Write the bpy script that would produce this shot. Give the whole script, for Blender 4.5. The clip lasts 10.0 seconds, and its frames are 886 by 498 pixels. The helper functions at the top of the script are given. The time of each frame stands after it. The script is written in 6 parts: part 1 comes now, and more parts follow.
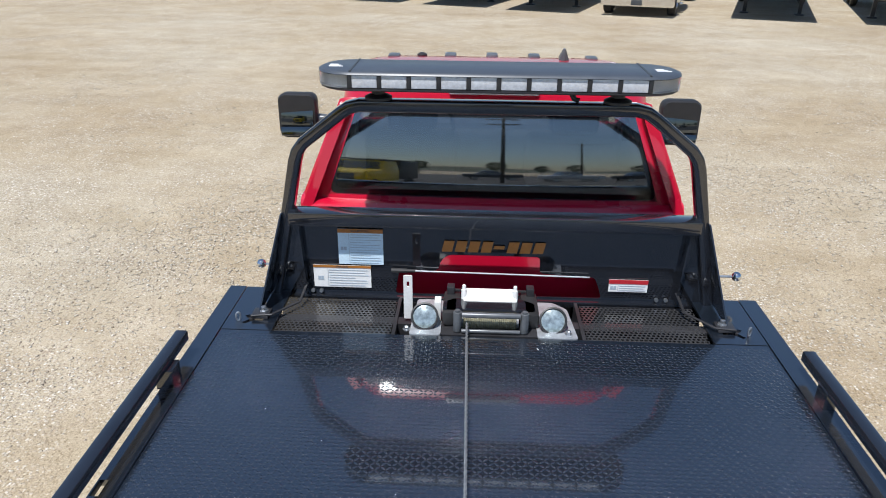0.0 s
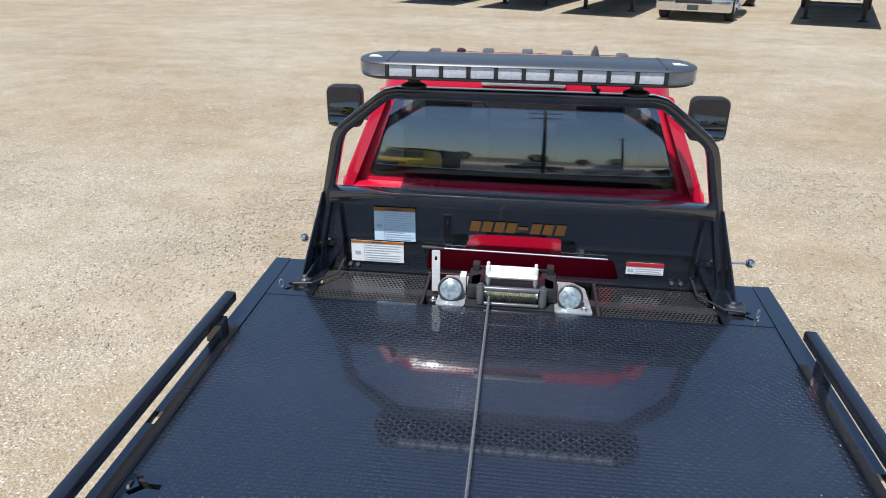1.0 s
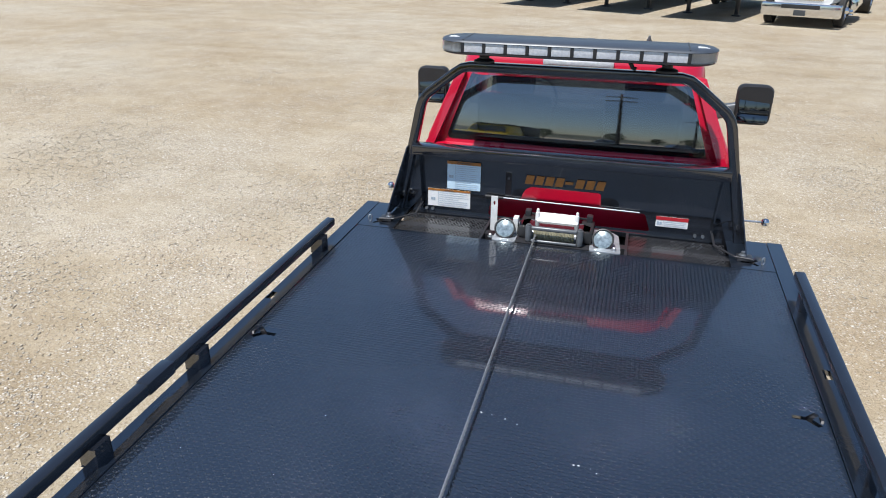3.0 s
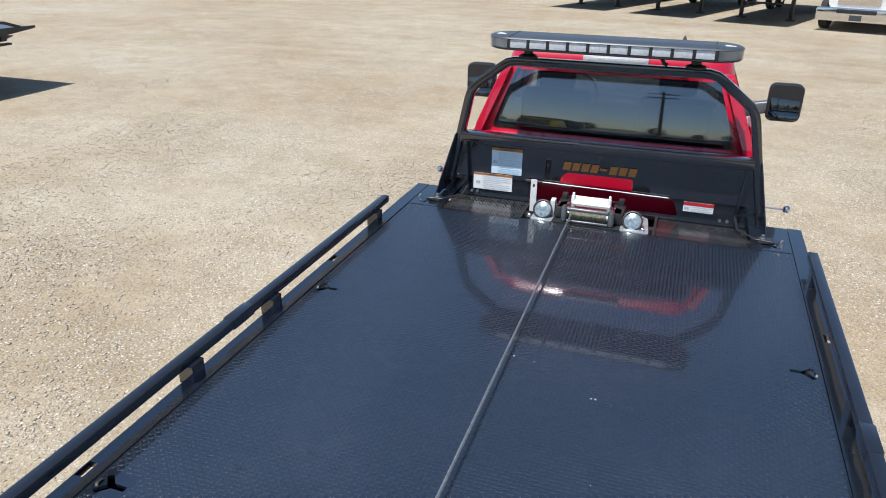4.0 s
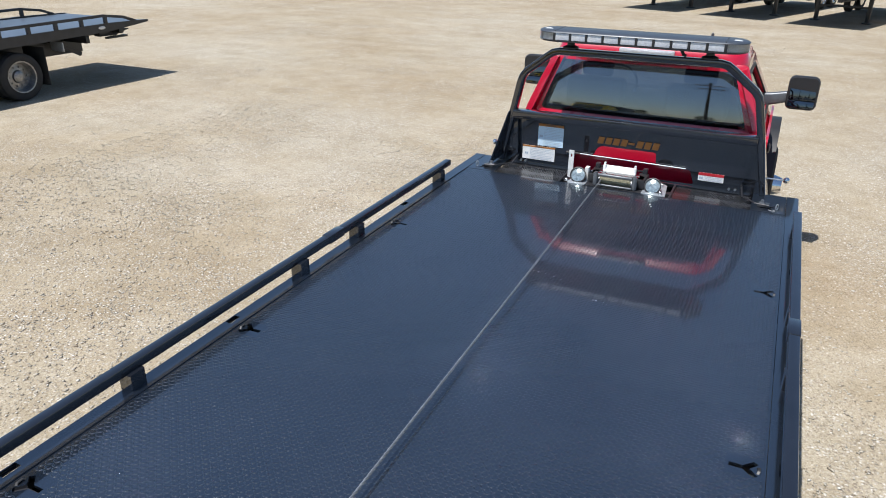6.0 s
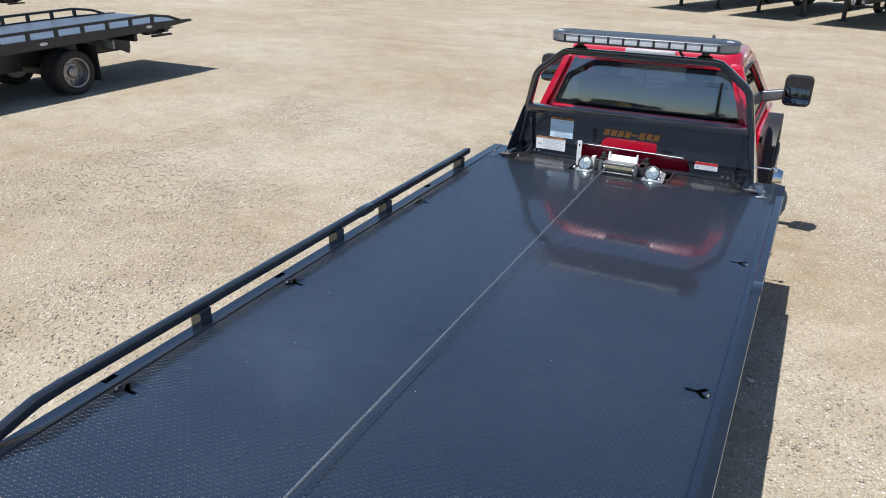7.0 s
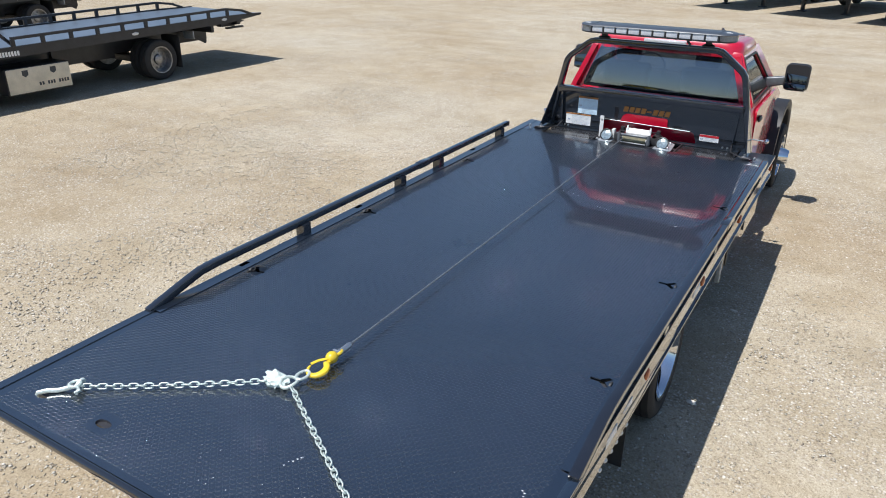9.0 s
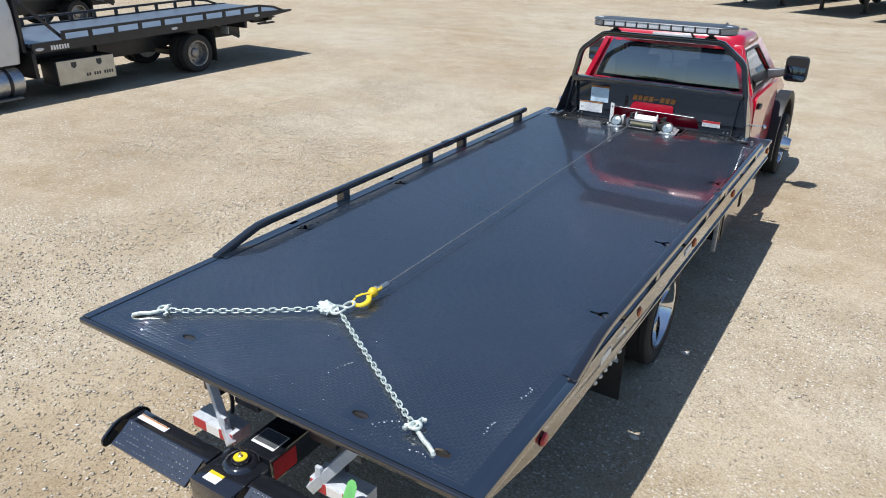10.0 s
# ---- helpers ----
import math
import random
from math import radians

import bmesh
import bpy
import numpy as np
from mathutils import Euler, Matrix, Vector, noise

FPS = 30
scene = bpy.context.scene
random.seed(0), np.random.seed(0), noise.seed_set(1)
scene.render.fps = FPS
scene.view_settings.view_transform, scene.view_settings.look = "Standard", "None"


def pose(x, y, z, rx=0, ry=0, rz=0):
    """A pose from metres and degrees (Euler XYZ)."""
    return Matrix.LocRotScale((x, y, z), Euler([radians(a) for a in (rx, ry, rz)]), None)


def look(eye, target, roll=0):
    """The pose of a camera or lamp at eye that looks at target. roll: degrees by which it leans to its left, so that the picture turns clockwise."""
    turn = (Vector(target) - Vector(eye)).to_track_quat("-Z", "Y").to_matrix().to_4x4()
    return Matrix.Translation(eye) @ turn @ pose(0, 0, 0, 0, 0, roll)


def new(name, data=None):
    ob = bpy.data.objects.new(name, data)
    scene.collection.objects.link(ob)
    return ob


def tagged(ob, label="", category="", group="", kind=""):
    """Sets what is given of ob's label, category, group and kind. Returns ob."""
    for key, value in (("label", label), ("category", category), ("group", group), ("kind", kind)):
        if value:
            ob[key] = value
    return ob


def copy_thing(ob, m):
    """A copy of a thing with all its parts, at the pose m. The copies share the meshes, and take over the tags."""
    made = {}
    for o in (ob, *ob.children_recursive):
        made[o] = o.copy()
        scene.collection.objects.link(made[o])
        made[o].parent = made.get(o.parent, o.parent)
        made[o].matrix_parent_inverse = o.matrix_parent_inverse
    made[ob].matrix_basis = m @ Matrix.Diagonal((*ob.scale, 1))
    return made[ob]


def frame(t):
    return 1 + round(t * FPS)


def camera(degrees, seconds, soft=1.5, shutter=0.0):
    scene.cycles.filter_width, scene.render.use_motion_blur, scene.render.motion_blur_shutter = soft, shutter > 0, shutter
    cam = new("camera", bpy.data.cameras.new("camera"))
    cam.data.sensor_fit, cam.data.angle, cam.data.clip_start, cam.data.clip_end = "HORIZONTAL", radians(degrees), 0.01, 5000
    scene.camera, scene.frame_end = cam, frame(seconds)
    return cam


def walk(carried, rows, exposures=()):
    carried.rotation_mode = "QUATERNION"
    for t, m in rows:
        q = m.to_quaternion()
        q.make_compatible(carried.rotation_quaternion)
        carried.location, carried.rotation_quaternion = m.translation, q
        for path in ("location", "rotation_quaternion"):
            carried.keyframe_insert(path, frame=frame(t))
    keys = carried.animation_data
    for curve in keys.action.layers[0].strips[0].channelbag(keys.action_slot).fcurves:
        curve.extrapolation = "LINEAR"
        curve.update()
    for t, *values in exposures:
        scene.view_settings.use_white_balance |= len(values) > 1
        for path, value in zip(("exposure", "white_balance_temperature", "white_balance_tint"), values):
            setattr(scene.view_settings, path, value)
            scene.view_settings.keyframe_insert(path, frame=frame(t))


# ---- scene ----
cam = camera(63.72, 10.0, soft=1.0)
PATH = [
    (0, (-0.097, -3.073, 2.705), (-0.175, -1.257, 1.872), 0.5),
    (0.5, (-0.036, -3.192, 2.707), (-0.184, -1.378, 1.877), 0.5),
    (1, (0.034, -3.353, 2.701), (-0.184, -1.544, 1.876), 0.5),
    (1.5, (0.109, -3.534, 2.71), (-0.177, -1.736, 1.882), 0.5),
    (2, (0.19, -3.742, 2.704), (-0.158, -1.952, 1.882), 0.5),
    (2.5, (0.284, -3.956, 2.708), (-0.127, -2.179, 1.887), 0.5),
    (4, (0.501, -4.623, 2.746), (-0.09, -2.895, 1.93), 0.7),
    (4.5, (0.579, -4.843, 2.757), (-0.068, -3.135, 1.942), 0.7),
    (5, (0.679, -5.074, 2.767), (-0.007, -3.383, 1.95), 0.8),
    (5.5, (0.816, -5.321, 2.795), (0.092, -3.646, 1.977), 0.8),
    (7, (1.318, -6.136, 2.94), (0.488, -4.513, 2.118), 0.6),
    (7.5, (1.479, -6.427, 2.984), (0.62, -4.82, 2.16), 0.7),
    (8, (1.645, -6.72, 3.026), (0.759, -5.128, 2.2), 0.6),
    (8.5, (1.779, -6.978, 3.035), (0.87, -5.4, 2.206), 0.6),
    (9, (1.94, -7.294, 3.048), (1.008, -5.731, 2.218), 0.6),
    (9.5, (2.096, -7.584, 3.064), (1.144, -6.034, 2.232), 0.6),
    (10, (2.287, -7.93, 3.083), (1.312, -6.396, 2.25), 0.6),
]
walk(cam, [(t, look(eye, target, roll)) for t, eye, target, roll in PATH])

# ---- world and sun ----
world = bpy.data.worlds.new("world")
scene.world = world
world.use_nodes = True
wn = world.node_tree.nodes
sky = wn.new("ShaderNodeTexSky")
sky.sky_type, sky.sun_disc = "NISHITA", False
SUN = Vector((-0.20, -0.39, 1.0)).normalized()
sky.sun_elevation = math.asin(SUN.z)
sky.sun_rotation = math.atan2(SUN.x, SUN.y)
sky.air_density, sky.dust_density, sky.ozone_density, sky.altitude = 1.15, 0.9, 5.5, 300
wn["Background"].inputs["Strength"].default_value = 0.089
world.node_tree.links.new(sky.outputs["Color"], wn["Background"].inputs["Color"])
sun_data = bpy.data.lights.new("sun", "SUN")
sun_data.energy, sun_data.angle, sun_data.color = 4.35, radians(0.53), (1.0, 0.99, 0.985)
sun = new("sun", sun_data)
sun.matrix_world = look(SUN * 50, (0, 0, 0))
scene.view_settings.exposure = 0.34


# ---- materials ----
def mat(name, color, rough=0.5, metal=0.0, coat=0.0, coat_rough=0.03, spec=0.5):
    m = bpy.data.materials.new(name)
    m.use_nodes = True
    b = m.node_tree.nodes["Principled BSDF"]
    b.inputs["Base Color"].default_value = (*color, 1)
    b.inputs["Roughness"].default_value = rough
    b.inputs["Metallic"].default_value = metal
    b.inputs["Coat Weight"].default_value = coat
    b.inputs["Coat Roughness"].default_value = coat_rough
    b.inputs["Specular IOR Level"].default_value = spec
    return m


def noise_node(m, scale, detail=4.0, rough=0.6):
    t = m.node_tree
    c = t.nodes.get("Texture Coordinate") or t.nodes.new("ShaderNodeTexCoord")
    n = t.nodes.new("ShaderNodeTexNoise")
    n.inputs["Scale"].default_value, n.inputs["Detail"].default_value, n.inputs["Roughness"].default_value = scale, detail, rough
    t.links.new(c.outputs["Object"], n.inputs["Vector"])
    return n


def ramp_node(m, source, stops):
    t = m.node_tree
    r = t.nodes.new("ShaderNodeValToRGB")
    while len(r.color_ramp.elements) < len(stops):
        r.color_ramp.elements.new(0.5)
    for e, (p, c) in zip(r.color_ramp.elements, stops):
        e.position, e.color = p, (*c, 1) if len(c) == 3 else c
    t.links.new(source, r.inputs["Fac"])
    return r


def mix_node(m, fac, a, b, blend="MIX"):
    t = m.node_tree
    x = t.nodes.new("ShaderNodeMix")
    x.data_type, x.blend_type = "RGBA", blend
    for socket, v in ((x.inputs[0], fac), (x.inputs[6], a), (x.inputs[7], b)):
        if hasattr(v, "links"):
            t.links.new(v, socket)
        elif isinstance(v, (int, float)):
            socket.default_value = v
        else:
            socket.default_value = (*v, 1)
    return x


def bumped(m, source, strength, distance):
    t = m.node_tree
    b = t.nodes.new("ShaderNodeBump")
    b.inputs["Strength"].default_value, b.inputs["Distance"].default_value = strength, distance
    t.links.new(source, b.inputs["Height"])
    last = t.nodes["Principled BSDF"].inputs["Normal"]
    if last.links:
        t.links.new(last.links[0].from_socket, b.inputs["Normal"])
    t.links.new(b.outputs["Normal"], last)


def linked(m, out, name):
    m.node_tree.links.new(out, m.node_tree.nodes["Principled BSDF"].inputs[name])


def worn(name, color, rough, metal=0.0, coat=0.0, coat_rough=0.03, spread=0.25, scale=6.0, fine=140.0, bump=0.0):
    """Paint, plastic or metal with faint stains at two scales."""
    m = mat(name, color, rough, metal, coat, coat_rough)
    a, b = noise_node(m, scale, 5), noise_node(m, fine, 3)
    dark, light = [c * (1 - spread) for c in color], [min(1, c * (1 + spread)) for c in color]
    r1 = ramp_node(m, a.outputs["Fac"], [(0.3, dark), (0.7, light)])
    r2 = ramp_node(m, b.outputs["Fac"], [(0.3, (0.88, 0.88, 0.88)), (0.7, (1, 1, 1))])
    linked(m, mix_node(m, 1.0, r1.outputs["Color"], r2.outputs["Color"], "MULTIPLY").outputs[2], "Base Color")
    rr = ramp_node(m, a.outputs["Fac"], [(0.25, (max(0, rough - 0.06),) * 3), (0.75, (min(1, rough + 0.08),) * 3)])
    linked(m, rr.outputs["Color"], "Roughness")
    if bump:
        bumped(m, b.outputs["Fac"], 0.4, bump)
    return m


def cell_node(m, scale, what="Distance"):
    t = m.node_tree
    c = t.nodes.get("Texture Coordinate") or t.nodes.new("ShaderNodeTexCoord")
    v = t.nodes.new("ShaderNodeTexVoronoi")
    v.inputs["Scale"].default_value = scale
    w = noise_node(m, scale * 0.6, 2)
    x = t.nodes.new("ShaderNodeVectorMath")
    x.operation = "MULTIPLY_ADD"
    x.inputs[1].default_value = (0.6 / scale,) * 3
    t.links.new(w.outputs["Color"], x.inputs[0])
    t.links.new(c.outputs["Object"], x.inputs[2])
    t.links.new(x.outputs["Vector"], v.inputs["Vector"])
    return v


def gravel_material(name):
    m = mat(name, (0.5, 0.42, 0.33), 0.95, spec=0.2)
    big, mid, small = noise_node(m, 0.2, 5), noise_node(m, 1.7, 6, 0.65), noise_node(m, 9.0, 5, 0.7)
    grit, chip = noise_node(m, 170, 3, 0.7), cell_node(m, 46)
    fine = cell_node(m, 95)
    soil = ramp_node(m, big.outputs["Fac"], [(0.36, (0.405, 0.328, 0.222)), (0.5, (0.465, 0.395, 0.286)), (0.64, (0.51, 0.455, 0.355))])
    patch = ramp_node(m, mid.outputs["Fac"], [(0.30, (0.80, 0.775, 0.73)), (0.60, (1, 1, 1))])
    dust = mix_node(m, 1.0, soil.outputs["Color"], patch.outputs["Color"], "MULTIPLY")
    # faint wheel tracks running across the lot
    t = m.node_tree
    turn = t.nodes.new("ShaderNodeMapping")
    turn.inputs["Rotation"].default_value, turn.inputs["Scale"].default_value = (0, 0, radians(24)), (0.16, 0.8, 1)
    t.links.new(t.nodes["Texture Coordinate"].outputs["Object"], turn.inputs["Vector"])
    track = t.nodes.new("ShaderNodeTexNoise")
    track.inputs["Scale"].default_value, track.inputs["Detail"].default_value, track.inputs["Roughness"].default_value = 1.0, 5.0, 0.65
    t.links.new(turn.outputs["Vector"], track.inputs["Vector"])
    streak = ramp_node(m, track.outputs["Fac"], [(0.36, (0.91, 0.895, 0.87)), (0.5, (1, 1, 1)), (0.66, (1.04, 1.04, 1.05))])
    dust = mix_node(m, 1.0, dust.outputs[2], streak.outputs["Color"], "MULTIPLY")
    gr = ramp_node(m, grit.outputs["Fac"], [(0.35, (0.56, 0.53, 0.49)), (0.54, (1, 1, 1))])
    dust = mix_node(m, 1.0, dust.outputs[2], gr.outputs["Color"], "MULTIPLY")
    # stones bedded in the dust, each cell its own shade
    sep = m.node_tree.nodes.new("ShaderNodeSeparateColor")
    m.node_tree.links.new(chip.outputs["Color"], sep.inputs["Color"])
    shade = ramp_node(m, sep.outputs["Red"], [(0.0, (0.28, 0.23, 0.175)), (0.35, (0.42, 0.36, 0.285)), (0.75, (0.52, 0.47, 0.39)), (1.0, (0.74, 0.70, 0.63))])
    edge = ramp_node(m, chip.outputs["Distance"], [(0.30, (1, 1, 1)), (0.55, (0, 0, 0))])
    # stones gather in drifts
    patchy = noise_node(m, 0.9, 4, 0.6)
    drift = mix_node(m, 0.55, small.outputs["Color"], patchy.outputs["Color"])
    where = ramp_node(m, drift.outputs[2], [(0.44, (0, 0, 0)), (0.56, (1, 1, 1))])
    cover = mix_node(m, 1.0, edge.outputs["Color"], where.outputs["Color"], "MULTIPLY")
    some = mix_node(m, cover.outputs[2], dust.outputs[2], shade.outputs["Color"])
    sep2 = m.node_tree.nodes.new("ShaderNodeSeparateColor")
    m.node_tree.links.new(fine.outputs["Color"], sep2.inputs["Color"])
    shade2 = ramp_node(m, sep2.outputs["Green"], [(0.0, (0.66, 0.63, 0.59)), (0.2, (0.95, 0.94, 0.92)), (0.9, (1.03, 1.03, 1.03)), (1.0, (1.22, 1.22, 1.22))])
    both = mix_node(m, 1.0, some.outputs[2], shade2.outputs["Color"], "MULTIPLY")
    linked(m, both.outputs[2], "Base Color")
    bumped(m, cover.outputs[2], 0.7, 0.008)
    bumped(m, fine.outputs["Distance"], -0.6, 0.006)
    bumped(m, small.outputs["Fac"], 0.4, 0.02)
    return m


def stone_material():
    m = mat("limestone_chips", (0.5, 0.45, 0.38), 0.9, spec=0.25)
    t = m.node_tree
    g = t.nodes.new("ShaderNodeNewGeometry")
    c = ramp_node(m, g.outputs["Random Per Island"], [(0.0, (0.34, 0.285, 0.215)), (0.2, (0.46, 0.40, 0.315)), (0.75, (0.56, 0.505, 0.41)), (1.0, (0.78, 0.735, 0.65))])
    n = noise_node(m, 90, 3)
    d = ramp_node(m, n.outputs["Fac"], [(0.3, (0.8, 0.8, 0.8)), (0.7, (1, 1, 1))])
    linked(m, mix_node(m, 1.0, c.outputs["Color"], d.outputs["Color"], "MULTIPLY").outputs[2], "Base Color")
    return m


def deck_material():
    m = mat("gloss_black_deck", (0.014, 0.015, 0.019), 0.30, 0.0, 1.0, 0.035, spec=0.45)
    m.node_tree.nodes["Principled BSDF"].inputs["Coat IOR"].default_value = 2.35
    n, f = noise_node(m, 1.6, 5), noise_node(m, 60, 3)
    c = ramp_node(m, n.outputs["Fac"], [(0.3, (0.0055, 0.0088, 0.0145)), (0.7, (0.0080, 0.0115, 0.0180))])
    linked(m, c.outputs["Color"], "Base Color")
    r = ramp_node(m, n.outputs["Fac"], [(0.25, (0.26,) * 3), (0.75, (0.36,) * 3)])
    linked(m, r.outputs["Color"], "Roughness")
    gloss = ramp_node(m, n.outputs["Fac"], [(0.25, (0.038,) * 3), (0.75, (0.050,) * 3)])
    linked(m, gloss.outputs["Color"], "Coat Roughness")
    bumped(m, f.outputs["Fac"], 0.06, 0.002)
    return m


def glass_material(name, tint, rough=0.0, ior=1.5, coat=0.0):
    m = mat(name, tint, rough)
    b = m.node_tree.nodes["Principled BSDF"]
    b.inputs["Transmission Weight"].default_value = 1.0
    b.inputs["IOR"].default_value = ior
    b.inputs["Coat Weight"].default_value = coat
    return m


GROUND, STONES, DECK = gravel_material("gravel_lot"), stone_material(), deck_material()
BLACK = worn("gloss_black_paint", (0.012, 0.0135, 0.0175), 0.10, 0.0, 1.0, 0.03, 0.2)
BLACK.node_tree.nodes["Principled BSDF"].inputs["Coat IOR"].default_value = 1.66
SATIN = worn("satin_black_paint", (0.030, 0.030, 0.033), 0.38, 0.0, 0.0, 0.03, 0.25)
PERF = worn("perforated_steel", (0.06, 0.06, 0.062), 0.25, 0.3, 0.8, 0.08)
RED = worn("red_car_paint", (0.54, 0.003, 0.030), 0.30, 0.0, 1.0, 0.05, 0.06, 3.0, 400.0)
RED.node_tree.nodes["Principled BSDF"].inputs["Coat IOR"].default_value = 1.6
MIRROR = worn("dark_mirror_glass", (0.13, 0.145, 0.16), 0.05, 1.0, 0, 0.03, 0.05)
COVER = worn("slate_polycarbonate", (0.056, 0.068, 0.086), 0.38, 0.0, 0.0, 0.1, 0.1, 5.0)
MODULE = worn("clear_led_module", (0.62, 0.64, 0.67), 0.2, 0.1, 0.8, 0.05, 0.15, 60.0)
OLDRIM = worn("dull_steel_rim", (0.30, 0.30, 0.30), 0.35, 0.8, 0, 0.03, 0.3, 14.0)
TINT = glass_material("tinted_glass", (0.26, 0.31, 0.34), 0.008, 1.7, 1.0)
TINT.node_tree.nodes["Principled BSDF"].inputs["Coat IOR"].default_value = 2.1
SIDEGLASS = glass_material("side_glass", (0.30, 0.33, 0.32), 0.01, 1.35)
CLEAR = glass_material("clear_lens", (0.92, 0.94, 0.96), 0.05)
CHROME = worn("chrome", (0.78, 0.79, 0.80), 0.06, 1.0, 0, 0.03, 0.05)
STEEL = worn("zinc_steel", (0.52, 0.54, 0.56), 0.34, 0.9, 0, 0.03, 0.2, 18.0)
GALV = worn("galvanized_steel", (0.50, 0.53, 0.56), 0.45, 0.6, 0, 0.03, 0.2, 22.0)
GREY = worn("grey_painted_steel", (0.13, 0.14, 0.15), 0.35, 0.3, 0, 0.03, 0.25, 12.0)
RUBBER = worn("tyre_rubber", (0.028, 0.027, 0.026), 0.8, 0.0, 0, 0.03, 0.3, 9.0, 160.0, 0.003)
PLASTIC = worn("black_plastic", (0.022, 0.022, 0.023), 0.5, 0.0, 0, 0.03, 0.2, 9.0)
WHITE = worn("white_plastic", (0.74, 0.74, 0.72), 0.45, 0.0, 0, 0.03, 0.08, 12.0)
PAPER = worn("white_decal", (0.87, 0.87, 0.85), 0.4, 0.0, 0, 0.03, 0.04, 14.0)
BLUE = worn("pale_blue_decal", (0.62, 0.79, 0.90), 0.4, 0.0, 0, 0.03, 0.05, 14.0)
ORANGE = worn("orange_decal", (0.42, 0.155, 0.025), 0.4, 0.0, 0, 0.03, 0.1, 14.0)
REDTAPE = worn("red_reflective_tape", (0.50, 0.02, 0.03), 0.35, 0.0, 0.3, 0.05, 0.12, 30.0)
YELLOW = worn("yellow_paint", (0.78, 0.55, 0.025), 0.35, 0.0, 0.4, 0.05, 0.12, 20.0)
FAINT = worn("pale_grey_print", (0.42, 0.50, 0.57), 0.5, 0.0, 0, 0.03, 0.1)
INK = worn("dark_ink", (0.05, 0.055, 0.06), 0.5, 0.0, 0, 0.03, 0.1)
AMBER = worn("amber_lens", (0.45, 0.10, 0.02), 0.2, 0.0, 0.5, 0.05, 0.1, 30.0)
SEAT = worn("dark_cloth", (0.03, 0.031, 0.034), 0.85, 0.0, 0, 0.03, 0.2, 20.0)
GREYDECK = worn("worn_grey_deck", (0.20, 0.24, 0.29), 0.35, 0.6, 0, 0.03, 0.2, 3.0)
TAN = worn("cream_painted_box", (0.74, 0.66, 0.50), 0.4, 0.0, 0, 0.03, 0.12, 5.0)
WHITEPAINT = worn("white_truck_paint", (0.72, 0.72, 0.71), 0.3, 0.0, 0.7, 0.04, 0.06, 4.0)
ROPE = worn("steel_wire_rope", (0.26, 0.27, 0.28), 0.38, 0.5, 0, 0.03, 0.3, 60.0)
GREEN = worn("green_tag", (0.18, 0.55, 0.16), 0.5, 0.0, 0, 0.03, 0.12, 30.0)
LEAF = worn("dark_tree_leaves", (0.05, 0.07, 0.03), 0.8, 0.0, 0, 0.03, 0.35, 3.0)
HILL = worn("far_scrub_hills", (0.10, 0.11, 0.08), 0.95, 0.0, 0, 0.03, 0.3, 0.02, 0.3)
BRACKET = worn("bright_galvanized", (0.60, 0.64, 0.68), 0.42, 0.25, 0, 0.03, 0.15, 20.0)
WOOD = worn("weathered_pole_wood", (0.10, 0.075, 0.055), 0.85, 0.0, 0, 0.03, 0.3, 6.0)


# ---- mesh helpers ----
def part(name, bm, material, parent=None, label="", smooth=True):
    me = bpy.data.meshes.new(name)
    bmesh.ops.recalc_face_normals(bm, faces=bm.faces)
    bm.to_mesh(me)
    bm.free()
    for one in (material if isinstance(material, (list, tuple)) else [material]):
        me.materials.append(one)
    if smooth:
        me.polygons.foreach_set("use_smooth", [True] * len(me.polygons))
        me.set_sharp_from_angle(angle=radians(35))
    ob = new(name, me)
    if parent is not None:
        ob.parent = parent
        ob.matrix_parent_inverse = Matrix.LocRotScale(*parent.matrix_basis.decompose()).inverted() if parent.parent is None else parent.matrix_basis.inverted()
    if label:
        ob["label"] = label
    return ob


def thing(name, label, category, at=(0, 0, 0), group="", kind=""):
    ob = new(name)
    ob.location = at
    ob.empty_display_size = 0.2
    return tagged(ob, label, category, group, kind)


def box(bm, x0, x1, y0, y1, z0, z1, bevel=0.0, m=None, segments=2):
    r = bmesh.ops.create_cube(bm, size=1.0)
    v = r["verts"]
    for p in v:
        p.co = Vector(((x0 + x1) / 2 + p.co.x * (x1 - x0), (y0 + y1) / 2 + p.co.y * (y1 - y0), (z0 + z1) / 2 + p.co.z * (z1 - z0)))
    if bevel:
        e = list({e for p in v for e in p.link_edges})
        got = bmesh.ops.bevel(bm, geom=e, offset=bevel, segments=segments, profile=0.6, affect="EDGES")
        v = list({p for f in got["faces"] for p in f.verts} | {p for p in v if p.is_valid})
    if m is not None:
        bmesh.ops.transform(bm, matrix=m, verts=v)
    return v


def cylinder(bm, a, b, r, r2=None, seg=16, bevel=0.0):
    a, b = Vector(a), Vector(b)
    d = b - a
    q = bmesh.ops.create_cone(bm, cap_ends=True, segments=seg, radius1=r, radius2=r if r2 is None else r2, depth=d.length)
    v = q["verts"]
    if bevel:
        e = [e for e in {e for p in v for e in p.link_edges} if any(len(f.verts) > 4 for f in e.link_faces)]
        got = bmesh.ops.bevel(bm, geom=e, offset=bevel, segments=2, profile=0.6, affect="EDGES")
        v = list({p for f in got["faces"] for p in f.verts} | {p for p in v if p.is_valid})
    bmesh.ops.transform(bm, matrix=Matrix.Translation((a + b) / 2) @ d.to_track_quat("Z", "Y").to_matrix().to_4x4(), verts=v)
    return v


